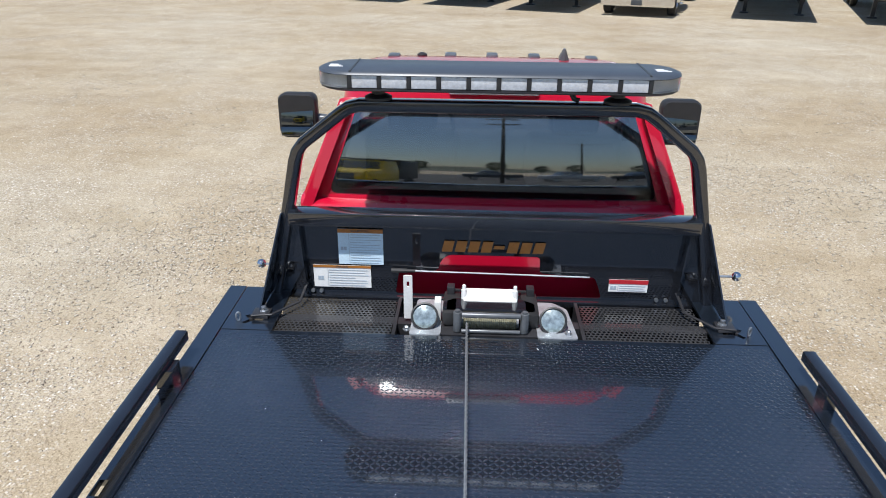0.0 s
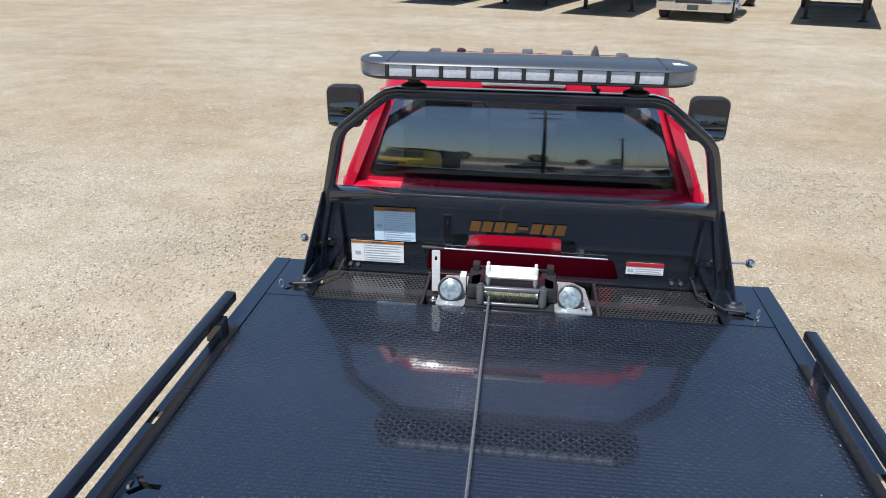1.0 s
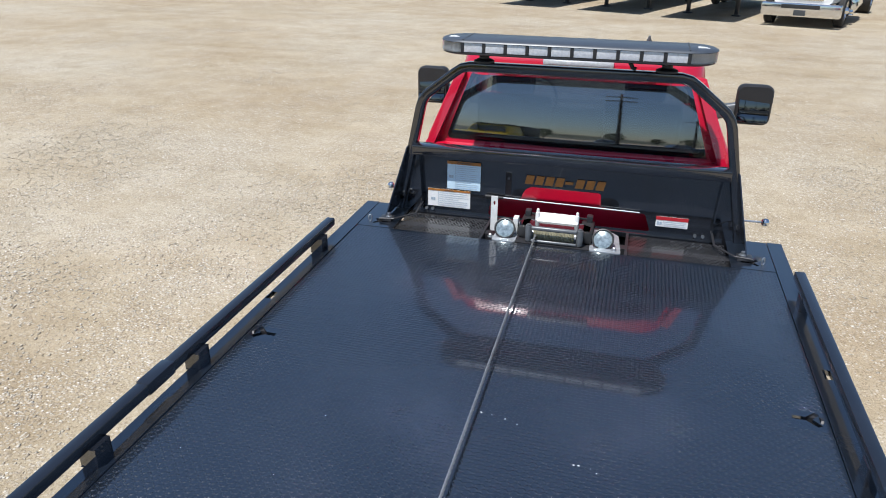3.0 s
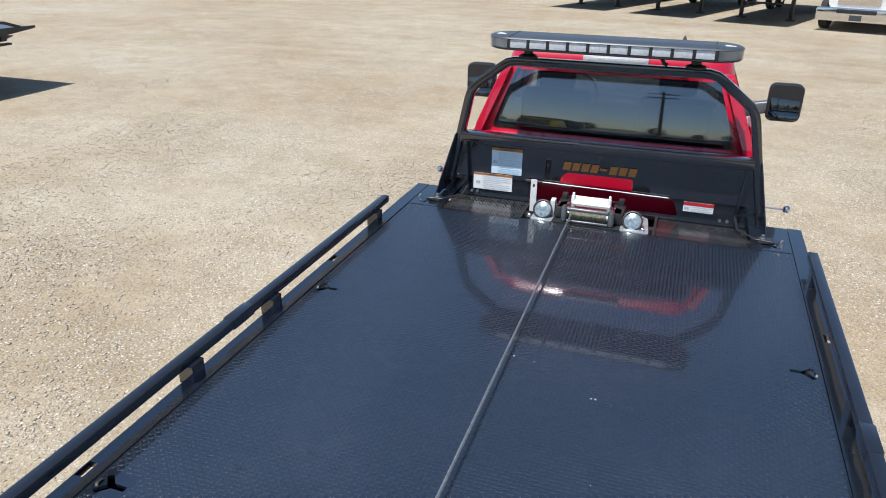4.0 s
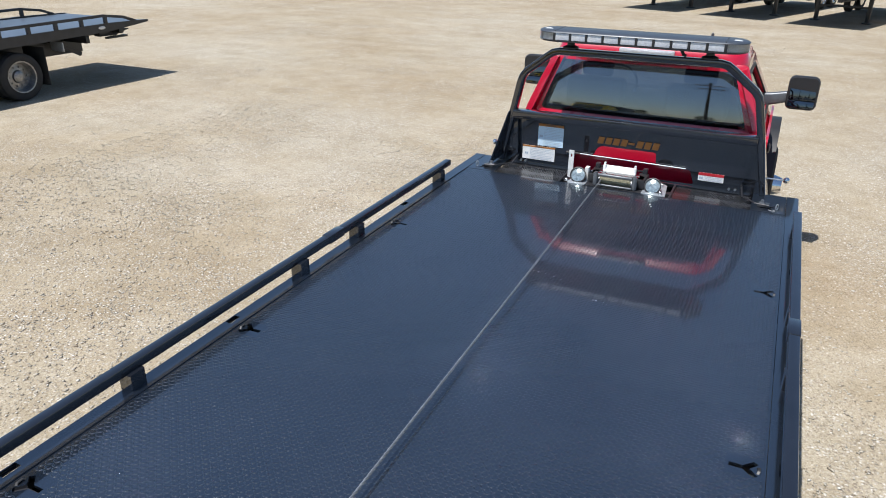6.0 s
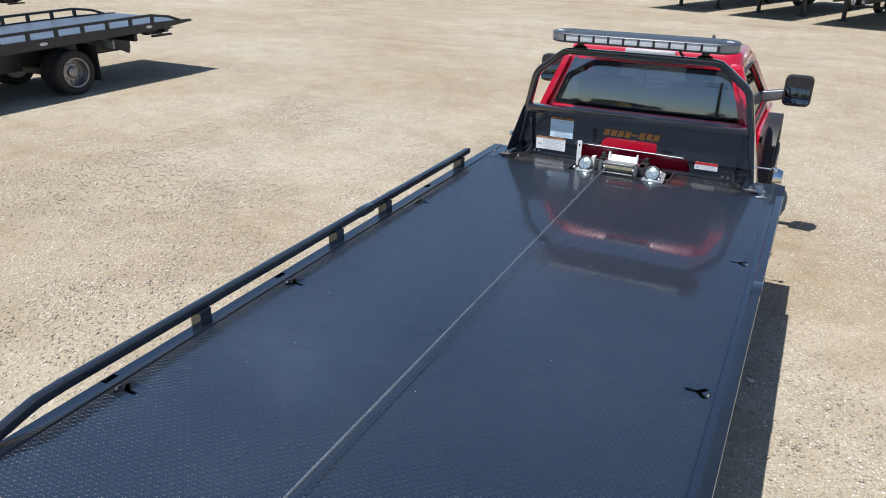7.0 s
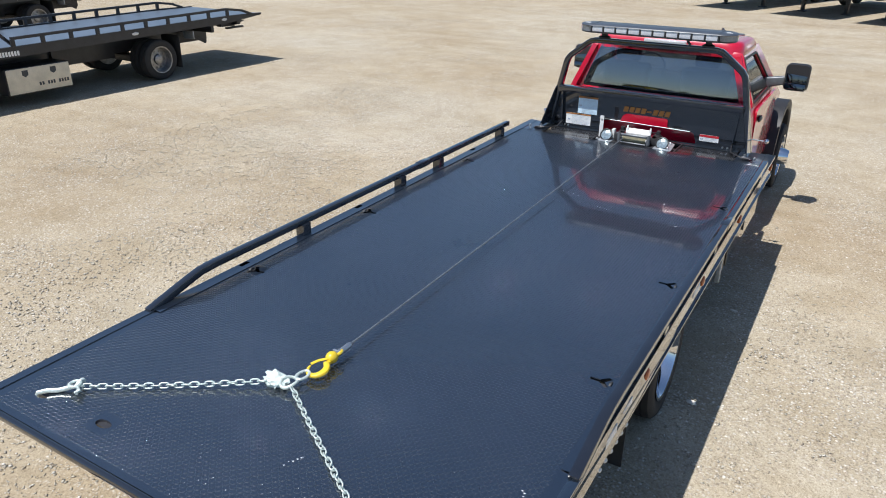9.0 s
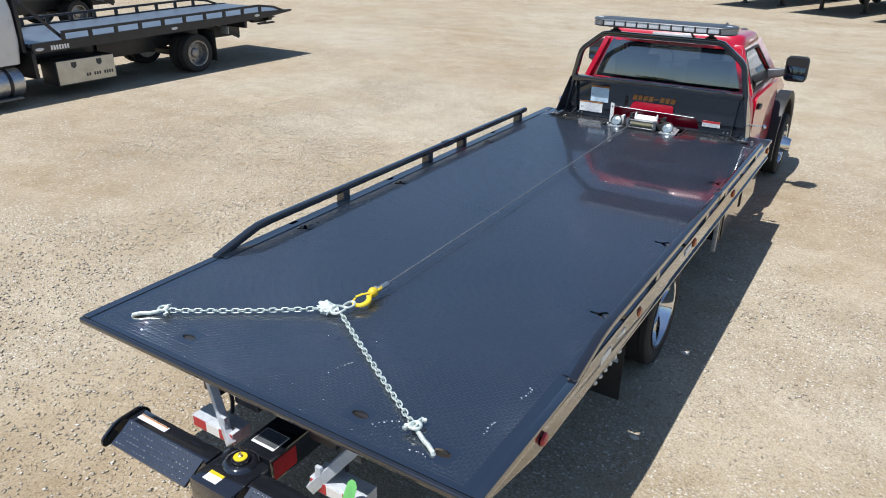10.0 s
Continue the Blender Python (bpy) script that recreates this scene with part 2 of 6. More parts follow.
def ball(bm, at, r, u=14, v=10, scale=(1, 1, 1)):
    q = bmesh.ops.create_uvsphere(bm, u_segments=u, v_segments=v, radius=r)
    bmesh.ops.transform(bm, matrix=Matrix.Translation(at) @ Matrix.Diagonal((*scale, 1)), verts=q["verts"])


def lathe(bm, profile, at, axis, seg=32, closed=False):
    """Turn (radius, along) pairs round an axis."""
    q = Vector(axis).to_track_quat("Z", "Y").to_matrix()
    rings = []
    for r, h in profile:
        rings.append([bm.verts.new(Vector(at) + q @ Vector((r * math.cos(2 * math.pi * k / seg), r * math.sin(2 * math.pi * k / seg), h))) for k in range(seg)])
    pairs = list(zip(rings, rings[1:])) + ([(rings[-1], rings[0])] if closed else [])
    for a, b in pairs:
        for k in range(seg):
            bm.faces.new((a[k], a[(k + 1) % seg], b[(k + 1) % seg], b[k]))
    if not closed:
        bm.faces.new(rings[0]), bm.faces.new(rings[-1])


def sweep(bm, path, section, up=(0, 0, 1), closed=False, caps=True):
    """Carry a flat outline (side, up) along a path."""
    path = [Vector(p) for p in path]
    n, rings = len(path), []
    for i, p in enumerate(path):
        a = path[(i - 1) % n] if closed or i else p
        b = path[(i + 1) % n] if closed or i < n - 1 else p
        d = (b - a).normalized()
        side = d.cross(Vector(up))
        side = side.normalized() if side.length > 1e-6 else Vector((1, 0, 0))
        top = side.cross(d)
        stretch = 1.0
        if 0 < i < n - 1:
            c = (p - a).normalized().dot((b - p).normalized())
            stretch = 1 / max(0.5, math.sqrt((1 + c) / 2))
        rings.append([bm.verts.new(p + side * s + top * u * stretch) for s, u in section])
    k = len(section)
    for a, b in list(zip(rings, rings[1:])) + ([(rings[-1], rings[0])] if closed else []):
        for i in range(k):
            bm.faces.new((a[i], a[(i + 1) % k], b[(i + 1) % k], b[i]))
    if caps and not closed:
        bm.faces.new(rings[0]), bm.faces.new(rings[-1])


def round_rect(w, h, r, seg=3):
    out = []
    for cx, cy, a0 in ((w / 2 - r, h / 2 - r, 0), (-w / 2 + r, h / 2 - r, 90), (-w / 2 + r, -h / 2 + r, 180), (w / 2 - r, -h / 2 + r, 270)):
        for i in range(seg + 1):
            a = radians(a0 + 90 * i / seg)
            out.append((cx + r * math.cos(a), cy + r * math.sin(a)))
    return out


def circle(r, seg=12):
    return [(r * math.cos(2 * math.pi * k / seg), r * math.sin(2 * math.pi * k / seg)) for k in range(seg)]


def plate(bm, outer, holes, thick, m=Matrix.Identity(4)):
    """A flat plate with holes through it: outlines in its own x and y, thickness downwards, then placed by m."""
    loops, edges = [outer, *holes], []
    for loop in loops:
        v = [bm.verts.new((x, y, 0)) for x, y in loop]
        edges += [bm.edges.new((a, b)) for a, b in zip(v, v[1:] + v[:1])]
    got = bmesh.ops.triangle_fill(bm, use_beauty=True, use_dissolve=False, edges=edges)
    faces = [f for f in got["geom"] if isinstance(f, bmesh.types.BMFace)]
    ext = bmesh.ops.extrude_face_region(bm, geom=faces)
    low = [v for v in ext["geom"] if isinstance(v, bmesh.types.BMVert)]
    bmesh.ops.translate(bm, vec=(0, 0, -thick), verts=low)
    every = list({v for f in faces for v in f.verts} | set(low))
    bmesh.ops.transform(bm, matrix=m, verts=every)


def fillet(points, r, seg=4):
    """Round the corners of a closed outline."""
    out, n = [], len(points)
    for i in range(n):
        p, a, b = Vector(points[i]), Vector(points[i - 1]), Vector(points[(i + 1) % n])
        u, w = (a - p), (b - p)
        d = min(r, u.length * 0.45, w.length * 0.45)
        s, e = p + u.normalized() * d, p + w.normalized() * d
        for k in range(seg + 1):
            t = k / seg
            q = s * (1 - t) ** 2 + p * 2 * t * (1 - t) + e * t ** 2
            out.append((q.x, q.y))
    return out


def loft(bm, rings, caps=True):
    made = [[bm.verts.new(p) for p in ring] for ring in rings]
    k = len(made[0])
    for a, b in zip(made, made[1:]):
        for i in range(k):
            bm.faces.new((a[i], a[(i + 1) % k], b[(i + 1) % k], b[i]))
    if caps:
        bm.faces.new(made[0]), bm.faces.new(made[-1])


def rect_ring(z, xh, y0, y1, r, seg=4):
    cx, cy = 0, (y0 + y1) / 2
    return [(cx + x, cy + y, z) for x, y in round_rect(2 * xh, y1 - y0, r, seg)]


def words(text, size, material, m, name, parent, depth=0.0005):
    curve = bpy.data.curves.new("words", "FONT")
    curve.body, curve.size, curve.extrude, curve.align_x, curve.align_y = text, size, depth, "CENTER", "CENTER"
    temp = bpy.data.objects.new("words", curve)
    me = bpy.data.meshes.new_from_object(temp)
    bpy.data.objects.remove(temp)
    me.transform(m)
    me.materials.append(material)
    ob = new(name, me)
    ob.parent = parent
    return ob


UPRIGHT = pose(0, 0, 0, 90, 0, 0)  # x stays, y becomes z, faces -y


# ---- ground ----
bm = bmesh.new()
xs = [-900, -300, -120, -60] + [-30 + k * 1.0 for k in range(61)] + [60, 120, 300, 900]
rows_v = [[bm.verts.new((x, y + 4, 0.012 * noise.noise((x * 0.35, y * 0.35, 0)) if abs(x) < 31 and abs(y) < 31 else 0)) for x in xs] for y in xs]
for a, b in zip(rows_v, rows_v[1:]):
    for i in range(len(xs) - 1):
        bm.faces.new((a[i], a[i + 1], b[i + 1], b[i]))
ground = part("ground", bm, GROUND, None, "pale tan crushed limestone gravel lot")
tagged(ground, "pale tan crushed limestone gravel lot", "ground", kind="structure")


# guessed dark asphalt behind the lot, added to darken the rear window's reflection
bm = bmesh.new()
box(bm, -70, 70, -75, -13.0, -0.03, 0.022, 0.01)
road = part("road", bm, worn("old_asphalt", (0.062, 0.060, 0.057), 0.9, 0.0, 0, 0.03, 0.25, 0.6, 60.0), None, smooth=False)
tagged(road, "assumed dark asphalt apron behind the gravel lot, out of view", "road", kind="structure")


def gravel(count):
    rng = np.random.default_rng(5)
    base = np.array([(1, 0, 0), (-1, 0, 0), (0, 1, 0), (0, -1, 0), (0, 0, 1), (0, 0, -0.6)], float)
    tri = np.array([(4, 0, 2), (4, 2, 1), (4, 1, 3), (4, 3, 0), (5, 2, 0), (5, 1, 2), (5, 3, 1), (5, 0, 3)])
    # denser beside the bed, thinner farther off
    n1 = int(count * 0.5)
    n2 = int(count * 0.25)
    n3 = count - n1 - n2
    x = np.concatenate([rng.uniform(-7.5, 4.5, n1), rng.uniform(-13, 9, n2), rng.uniform(-18, 16, n3)])
    y = np.concatenate([rng.uniform(-8.5, 6, n1), rng.uniform(-8, 16, n2), rng.uniform(3, 26, n3)])
    grow = np.concatenate([np.ones(n1), np.full(n2, 1.1), np.full(n3, 1.2)])
    keep = ~((np.abs(x) < 0.9) & (y > -5.6) & (y < 3.0))
    # stones gather in drifts and thin out on the bare, driven earth beside the truck
    dense = np.array([noise.noise((a * 0.55, b * 0.55, 7.0)) + 0.5 * noise.noise((a * 2.1, b * 2.1, 3.0)) for a, b in zip(x, y)])
    bare = np.where((x > 1.4) & (y < 6), 0.42, 0.78)
    keep &= rng.random(len(x)) < np.clip(bare + 0.9 * dense, 0.12, 1.0)
    x, y, grow = x[keep], y[keep], grow[keep]
    n = len(x)
    size = 0.0042 + 0.0105 * rng.random(n) ** 3.2
    size *= grow
    a = rng.uniform(0, 2 * np.pi, n)
    jit = base[None] * rng.uniform(0.6, 1.3, (n, 6, 1)) + rng.normal(0, 0.16, (n, 6, 3))
    jit *= size[:, None, None] * np.array([1.3, 0.95, 0.42])
    c, s = np.cos(a)[:, None], np.sin(a)[:, None]
    px, py = jit[..., 0] * c - jit[..., 1] * s, jit[..., 0] * s + jit[..., 1] * c
    v = np.stack([px + x[:, None], py + y[:, None], jit[..., 2] + size[:, None] * 0.12], -1).reshape(-1, 3)
    f = (tri[None] + (np.arange(n) * 6)[:, None, None]).reshape(-1, 3)
    me = bpy.data.meshes.new("gravel")
    me.vertices.add(len(v))
    me.vertices.foreach_set("co", v.ravel())
    me.loops.add(f.size)
    me.loops.foreach_set("vertex_index", f.ravel())
    me.polygons.add(len(f))
    me.polygons.foreach_set("loop_start", np.arange(0, f.size, 3))
    me.polygons.foreach_set("loop_total", np.full(len(f), 3))
    me.update()
    me.validate()
    me.materials.append(STONES)
    return tagged(new("gravel", me), "loose pale limestone chips strewn over the lot", "gravel", kind="stuff")


gravel(260000)

# ---- tow truck ----
truck = thing("tow_truck", "red cab tow truck with a glossy black flatbed deck", "tow truck")
DZ, HW = 1.045, 1.295
Y_FRONT, Y_TAIL, Y_TREAD = 0.03, -6.07, -0.375


def keyhole(cx, cy, s=1.0, flip=1):
    pts = [(-0.011, -0.055), (0.011, -0.055), (0.011, -0.006), (0.046, 0.030), (0.034, 0.048), (0.0, 0.018), (-0.034, 0.048), (-0.046, 0.030), (-0.011, -0.006)]
    return [(cx + flip * y * s, cy + x * s) for x, y in pts]


HOOKS = [(sx * 1.13, y) for y in (-1.70, -3.235, -4.43) for sx in (-1, 1)]
TAIL_SLOTS = [(-1.045, -5.905), (-0.615, -5.893), (0.565, -5.905), (1.015, -5.92)]
bm = bmesh.new()
holes = [keyhole(x, y, 1.0, 1 if x > 0 else -1) for x, y in HOOKS]
holes += [[(x + 0.046 * math.cos(a), y + 0.024 * math.sin(a)) for a in [2 * math.pi * k / 14 for k in range(14)]] for x, y in TAIL_SLOTS]
plate(bm, [(-1.204, Y_TREAD), (-1.204, -5.11), (-1.25, -5.12), (-1.25, Y_TAIL), (1.25, Y_TAIL), (1.25, -5.12), (1.204, -5.11), (1.204, Y_TREAD)], holes, 0.012, pose(0, 0, DZ))
deck = part("deck", bm, DECK, truck, "glossy black steel tread plate deck", smooth=False)


def tread(x0, x1, y0, y1, pitch, skip):
    """Raised lens-shaped lugs, each turned against its neighbours."""
    ring = np.array([(-0.5, 0), (-0.2, 0.42), (0.2, 0.42), (0.5, 0), (0.2, -0.42), (-0.2, -0.42)])
    shape = np.concatenate([np.c_[ring, np.zeros(6)], np.c_[ring * 0.91, np.full(6, 0.56)], np.c_[ring * 0.46, np.full(6, 0.93)], np.c_[ring[[0, 3]] * 0.25, [1.0, 1.0]]]) * (0.0225, 0.0090, 0.0013)
    quads = [(b + k, b + (k + 1) % 6, b + 6 + (k + 1) % 6, b + 6 + k) for b in (0, 6) for k in range(6)]
    tops = [(12, 18, 13), (13, 18, 19), (13, 19, 14), (14, 19, 15), (15, 19, 16), (16, 19, 18), (16, 18, 17), (17, 18, 12)]
    tri = np.array([t for q in quads for t in ((q[0], q[1], q[2]), (q[0], q[2], q[3]))] + [t[::-1] for t in tops])
    nx, ny = int((x1 - x0) / pitch), int((y1 - y0) / pitch)
    i, j = np.meshgrid(np.arange(nx), np.arange(ny))
    i, j = i.ravel(), j.ravel()
    x, y = x0 + (i + 0.5) * pitch, y0 + (j + 0.5) * pitch
    keep = np.ones(len(x), bool)
    for hx, hy in skip:
        keep &= ~((np.abs(x - hx) < 0.066) & (np.abs(y - hy) < 0.056))
    i, j, x, y = i[keep], j[keep], x[keep], y[keep]
    a = np.radians(np.where((i + j) % 2, 40.0, -40.0))[:, None]
    c, sn = np.cos(a), np.sin(a)
    v = np.stack([shape[:, 0] * c - shape[:, 1] * sn + x[:, None], shape[:, 0] * sn + shape[:, 1] * c + y[:, None], np.broadcast_to(shape[:, 2] + DZ, (len(x), len(shape)))], -1)
    f = (tri[None] + (np.arange(len(x)) * len(shape))[:, None, None]).reshape(-1, 3)
    me = bpy.data.meshes.new("tread_lug")
    me.vertices.add(v.shape[0] * v.shape[1])
    me.vertices.foreach_set("co", v.ravel())
    me.loops.add(f.size)
    me.loops.foreach_set("vertex_index", f.ravel())
    me.polygons.add(len(f))
    me.polygons.foreach_set("loop_start", np.arange(0, f.size, 3))
    me.polygons.foreach_set("loop_total", np.full(len(f), 3))
    me.update()
    me.materials.append(DECK)
    ob = new("tread_lug", me)
    ob.parent = deck
    ob["kind"] = "stuff"
    ob["label"] = "raised diamond tread lugs"


LUG = 0.0190
tread(-1.197, 1.197, Y_TAIL + 0.03, Y_TREAD - 0.01, LUG, HOOKS + TAIL_SLOTS)

# worn lug tips near the tail, their sun glints put in as pale dots
rng = random.Random(12)
bm = bmesh.new()
for j in range(38):
    for i in range(120):
        x, y = -1.197 + (i + 0.5) * LUG, Y_TAIL + 0.03 + (j + 0.5) * LUG
        dot_odds = 0.5 - 0.018 * j - 0.30 * max(0.0, abs(x + 0.35) - 0.5)
        if (i + j) % 2 and rng.random() < dot_odds * 0.75 * (0.3 + noise.noise((x * 3, y * 4, 2))) and not any(abs(x - hx) < 0.07 and abs(y - hy) < 0.06 for hx, hy in TAIL_SLOTS):
            r = rng.uniform(0.0010, 0.0024)
            bmesh.ops.create_icosphere(bm, subdivisions=1, radius=r, matrix=Matrix.Translation((x + rng.uniform(-0.003, 0.003), y + rng.uniform(-0.003, 0.003), DZ + 0.0012)) @ Matrix.Diagonal((1.0, 1.0, 0.35, 1.0)))
# short chains of chips where hooks were dragged
for x0, y0, x1, y1, n in ((0.23, -5.68, 0.28, -5.60, 6), (0.66, -5.93, 0.76, -5.85, 7), (0.90, -5.98, 0.99, -6.00, 5), (0.30, -2.20, 0.42, -2.25, 4), (-0.10, -2.0, 0.12, -2.06, 5), (1.1, -5.62, 1.1, -5.74, 7), (1.13, -5.30, 1.13, -5.42, 6)):
    for k in range(n):
        t = k / n + rng.uniform(-0.04, 0.04)
        bmesh.ops.create_icosphere(bm, subdivisions=1, radius=rng.uniform(0.0015, 0.0042), matrix=Matrix.Translation((x0 + (x1 - x0) * t + rng.uniform(-0.008, 0.008), y0 + (y1 - y0) * t + 0.02 * math.sin(3 * t), DZ + 0.0022)) @ Matrix.Diagonal((1.3, 1.0, 0.3, 1.0)))
PALE_DOT = worn("pale_glint_and_chip", (0.75, 0.75, 0.76), 0.5, 0.3, 0, 0.03, 0.1)
chips = part("paint_chip", bm, PALE_DOT, deck, "pale dots for sun glints on lug tips, and bare metal where paint is chipped")
chips["kind"] = "stuff"

def inset(y):
    """The skirt stands back under the channel's edge, less so at the tail."""
    return 0.003 + 0.022 * min(1.0, max(0.0, (y + 5.4) / 1.2))


# side channels with stake pockets
POCKETS = (-1.37, -3.205, -4.41)
for sx in (-1, 1):
    bm = bmesh.new()
    pockets = [[(sx * x, y) for x, y in ((1.247, p - 0.036), (1.281, p - 0.036), (1.281, p + 0.036), (1.247, p + 0.036))] for p in POCKETS]
    plate(bm, [(sx * 1.206, Y_FRONT), (sx * (HW - 0.009), Y_FRONT), (sx * (HW - 0.009), -5.11), (sx * 1.206, -5.11)], pockets, 0.026, pose(0, 0, DZ + 0.006))
    box(bm, sx * 1.25, sx * HW, Y_TAIL, -5.111, DZ - 0.02, DZ + 0.004, 0.004)
    part("side_channel", bm, DECK, truck)
    bm = bmesh.new()
    edge = [(Y_FRONT, DZ - 0.021), (Y_FRONT, 0.855), (-2.1, 0.855), (-3.3, 0.855), (-4.2, 0.855), (-4.75, 0.857), (-5.4, 0.893), (-5.58, 0.905), (-6.06, 1.006), (-6.06, DZ - 0.021), (-5.58, DZ - 0.021), (-5.4, DZ - 0.021), (-4.75, DZ - 0.021), (-4.2, DZ - 0.021), (-3.3, DZ - 0.021), (-2.1, DZ - 0.021)]
    loft(bm, [[(sx * (x - inset(y)), y, z) for y, z in edge] for x in (HW - 0.012, HW)])
    box(bm, sx * 1.19, sx * (HW - 0.0135), -4.7, Y_FRONT - 0.001, DZ - 0.19, DZ - 0.178)
    part("side_skirt", bm, BLACK, truck, smooth=False)
    # corner plate ahead of the tread
    bm = bmesh.new()
    plate(bm, [(sx * 0.975, Y_TREAD + 0.002), (sx * 1.203, Y_TREAD + 0.002), (sx * 1.203, Y_FRONT), (sx * 0.975, Y_FRONT)], [keyhole(sx * 1.085, -0.285, 0.9, sx)], 0.012, pose(0, 0, DZ + 0.003))
    part("corner_plate", bm, DECK, truck, smooth=False)
    # rail
    bm = bmesh.new()
    RX, RZ = (1.267, 1.134) if sx > 0 else (1.284, 1.140)
    path = [(sx * RX, y, z) for y, z in ((-0.585, RZ), (-1.2, RZ), (-4.62, RZ), (-4.74, RZ - 0.006), (-4.82, 1.116), (-5.13, 1.036))]
    sweep(bm, path, round_rect(0.050, 0.045, 0.006, 2))
    rail = part("side_rail", bm, BLACK, truck, "glossy black square tube rail")
    for y in (-0.79, -2.01, -2.62, -3.83):
        bm = bmesh.new()
        box(bm, sx * 1.238, sx * (RX + 0.016), y - 0.038, y + 0.038, DZ, 1.126, 0.004)
        part("post", bm, BLACK, rail, smooth=False)
    bm = bmesh.new()
    box(bm, sx * RX - 0.0275, sx * RX + 0.0275, -2.33, -2.17, RZ - 0.0255, RZ + 0.0255, 0.003)
    part("joint_sleeve", bm, BLACK, rail)
# tail edge
bm = bmesh.new()
sweep(bm, [(-HW, Y_TAIL - 0.012, DZ - 0.019), (HW, Y_TAIL - 0.012, DZ - 0.019)], round_rect(0.03, 0.038, 0.012, 3))
part("tail_edge", bm, BLACK, truck)

# headboard
bm = bmesh.new()
outer = [(-1.03, 0.905), (1.03, 0.905), (1.02, 1.06), (0.94, 1.47), (-0.94, 1.47), (-1.02, 1.06)]
hole = [(-0.46, 1.05), (0.54, 1.055), (0.50, 1.165), (0.235, 1.18), (0.232, 1.266), (-0.20, 1.266), (-0.235, 1.24), (-0.255, 1.18), (-0.44, 1.17)]
plate(bm, outer, [fillet(hole, 0.02, 3)], 0.006, UPRIGHT)
headboard = part("headboard", bm, BLACK, truck, "glossy black headboard behind the cab")
bm = bmesh.new()
box(bm, -0.94, 0.94, -0.078, 0.02, 1.428, 1.493, 0.009)
part("top_tube", bm, BLACK, headboard)
bm = bmesh.new()
box(bm, -0.955, 0.955, -0.03, 0.012, 1.015, 1.045, 0.004)
part("bottom_flange", bm, BLACK, headboard)
bm = bmesh.new()
half = [(1.045, 0, 1.05), (0.958, 0, 1.46), (0.903, 0, 1.72), (0.888, 0, 1.765), (0.858, 0, 1.805), (0.685, 0, 1.942), (0.648, 0, 1.967), (0.60, 0, 1.978)]
path = [(-x, y, z) for x, y, z in half] + [(x, y, z) for x, y, z in reversed(half)]
sweep(bm, path, round_rect(0.056, 0.066, 0.010, 3), up=(0, 1, 0))
part("arch_tube", bm, BLACK, headboard)
for sx in (-1, 1):
    bm = bmesh.new()
    loft(bm, [[(sx * (x + d), y, z) for x, y, z in ((1.062, -0.245, 1.058), (0.978, -0.05, 1.47), (0.978, -0.03, 1.47), (1.062, 0.03, 1.058))] for d in (0.0, 0.007)])
    part("side_gusset", bm, BLACK, headboard, smooth=False)
    bm = bmesh.new()
    loft(bm, [[(sx * (x + d), y, z) for x, y, z in ((0.880, -0.05, 1.058), (0.902, -0.05, 1.44), (0.902, -0.006, 1.44), (0.880, -0.006, 1.058))] for d in (0.0, 0.008)])
    part("rib", bm, BLACK, headboard, smooth=False)
    bm = bmesh.new()
    box(bm, sx * 1.055 - 0.04, sx * 1.055 + 0.04, -0.285, -0.205, 1.05, 1.064, 0.003)
    part("foot", bm, SATIN, headboard)

# cab
bm = bmesh.new()
loft(bm, [rect_ring(0.52, 0.95, 0.20, 2.0, 0.08), rect_ring(0.8, 0.985, 0.165, 2.02, 0.1), rect_ring(1.15, 0.995, 0.155, 2.02, 0.1), rect_ring(1.32, 0.98, 0.170, 2.0, 0.1), rect_ring(1.39, 0.96, 0.235, 1.99, 0.09), rect_ring(1.42, 0.94, 0.28, 1.98, 0.09)])
part("cab_body", bm, RED, truck, "glossy red cab body")
bm = bmesh.new()
loft(bm, [rect_ring(1.86, 0.77, 0.379, 1.36, 0.16, 8), rect_ring(1.90, 0.768, 0.390, 1.35, 0.16, 8), rect_ring(1.925, 0.763, 0.3977, 1.34, 0.16, 8), rect_ring(1.955, 0.755, 0.4085, 1.33, 0.16, 8), rect_ring(1.985, 0.74, 0.4208, 1.31, 0.16, 8), rect_ring(1.996, 0.72, 0.431, 1.29, 0.16, 8), rect_ring(2.003, 0.68, 0.452, 1.26, 0.16, 8), rect_ring(2.008, 0.60, 0.53, 1.18, 0.16, 8), rect_ring(2.011, 0.42, 0.66, 1.08, 0.16, 8)])
for v in bm.verts:
    if v.co.y < 0.6:
        v.co.y += v.co.x ** 2 / 28
    elif v.co.z > 1.95:
        v.co.z -= 0.022 * min(1.0, (v.co.y - 0.6) / 0.5)
part("roof", bm, RED, truck, "glossy red roof")
BACK = pose(0, 0.285, 1.40, 90 - 10.5, 0, 0)
bm = bmesh.new()
glass_out = fillet([(-0.83, 0.05), (0.83, 0.05), (0.675, 0.50), (-0.675, 0.50)], 0.05, 4)
def dense(points, step=0.03):
    out = []
    for a, b in zip(points, points[1:] + points[:1]):
        n = max(1, int(math.dist(a, b) / step))
        out += [(a[0] + (b[0] - a[0]) * k / n, a[1] + (b[1] - a[1]) * k / n) for k in range(n)]
    return out


def bulge(v):
    """The sheet leans further forward towards the roof."""
    return -0.4375 * max(0.0, min(v, 0.34) - 0.22) ** 2 - 0.105 * max(0.0, v - 0.34)


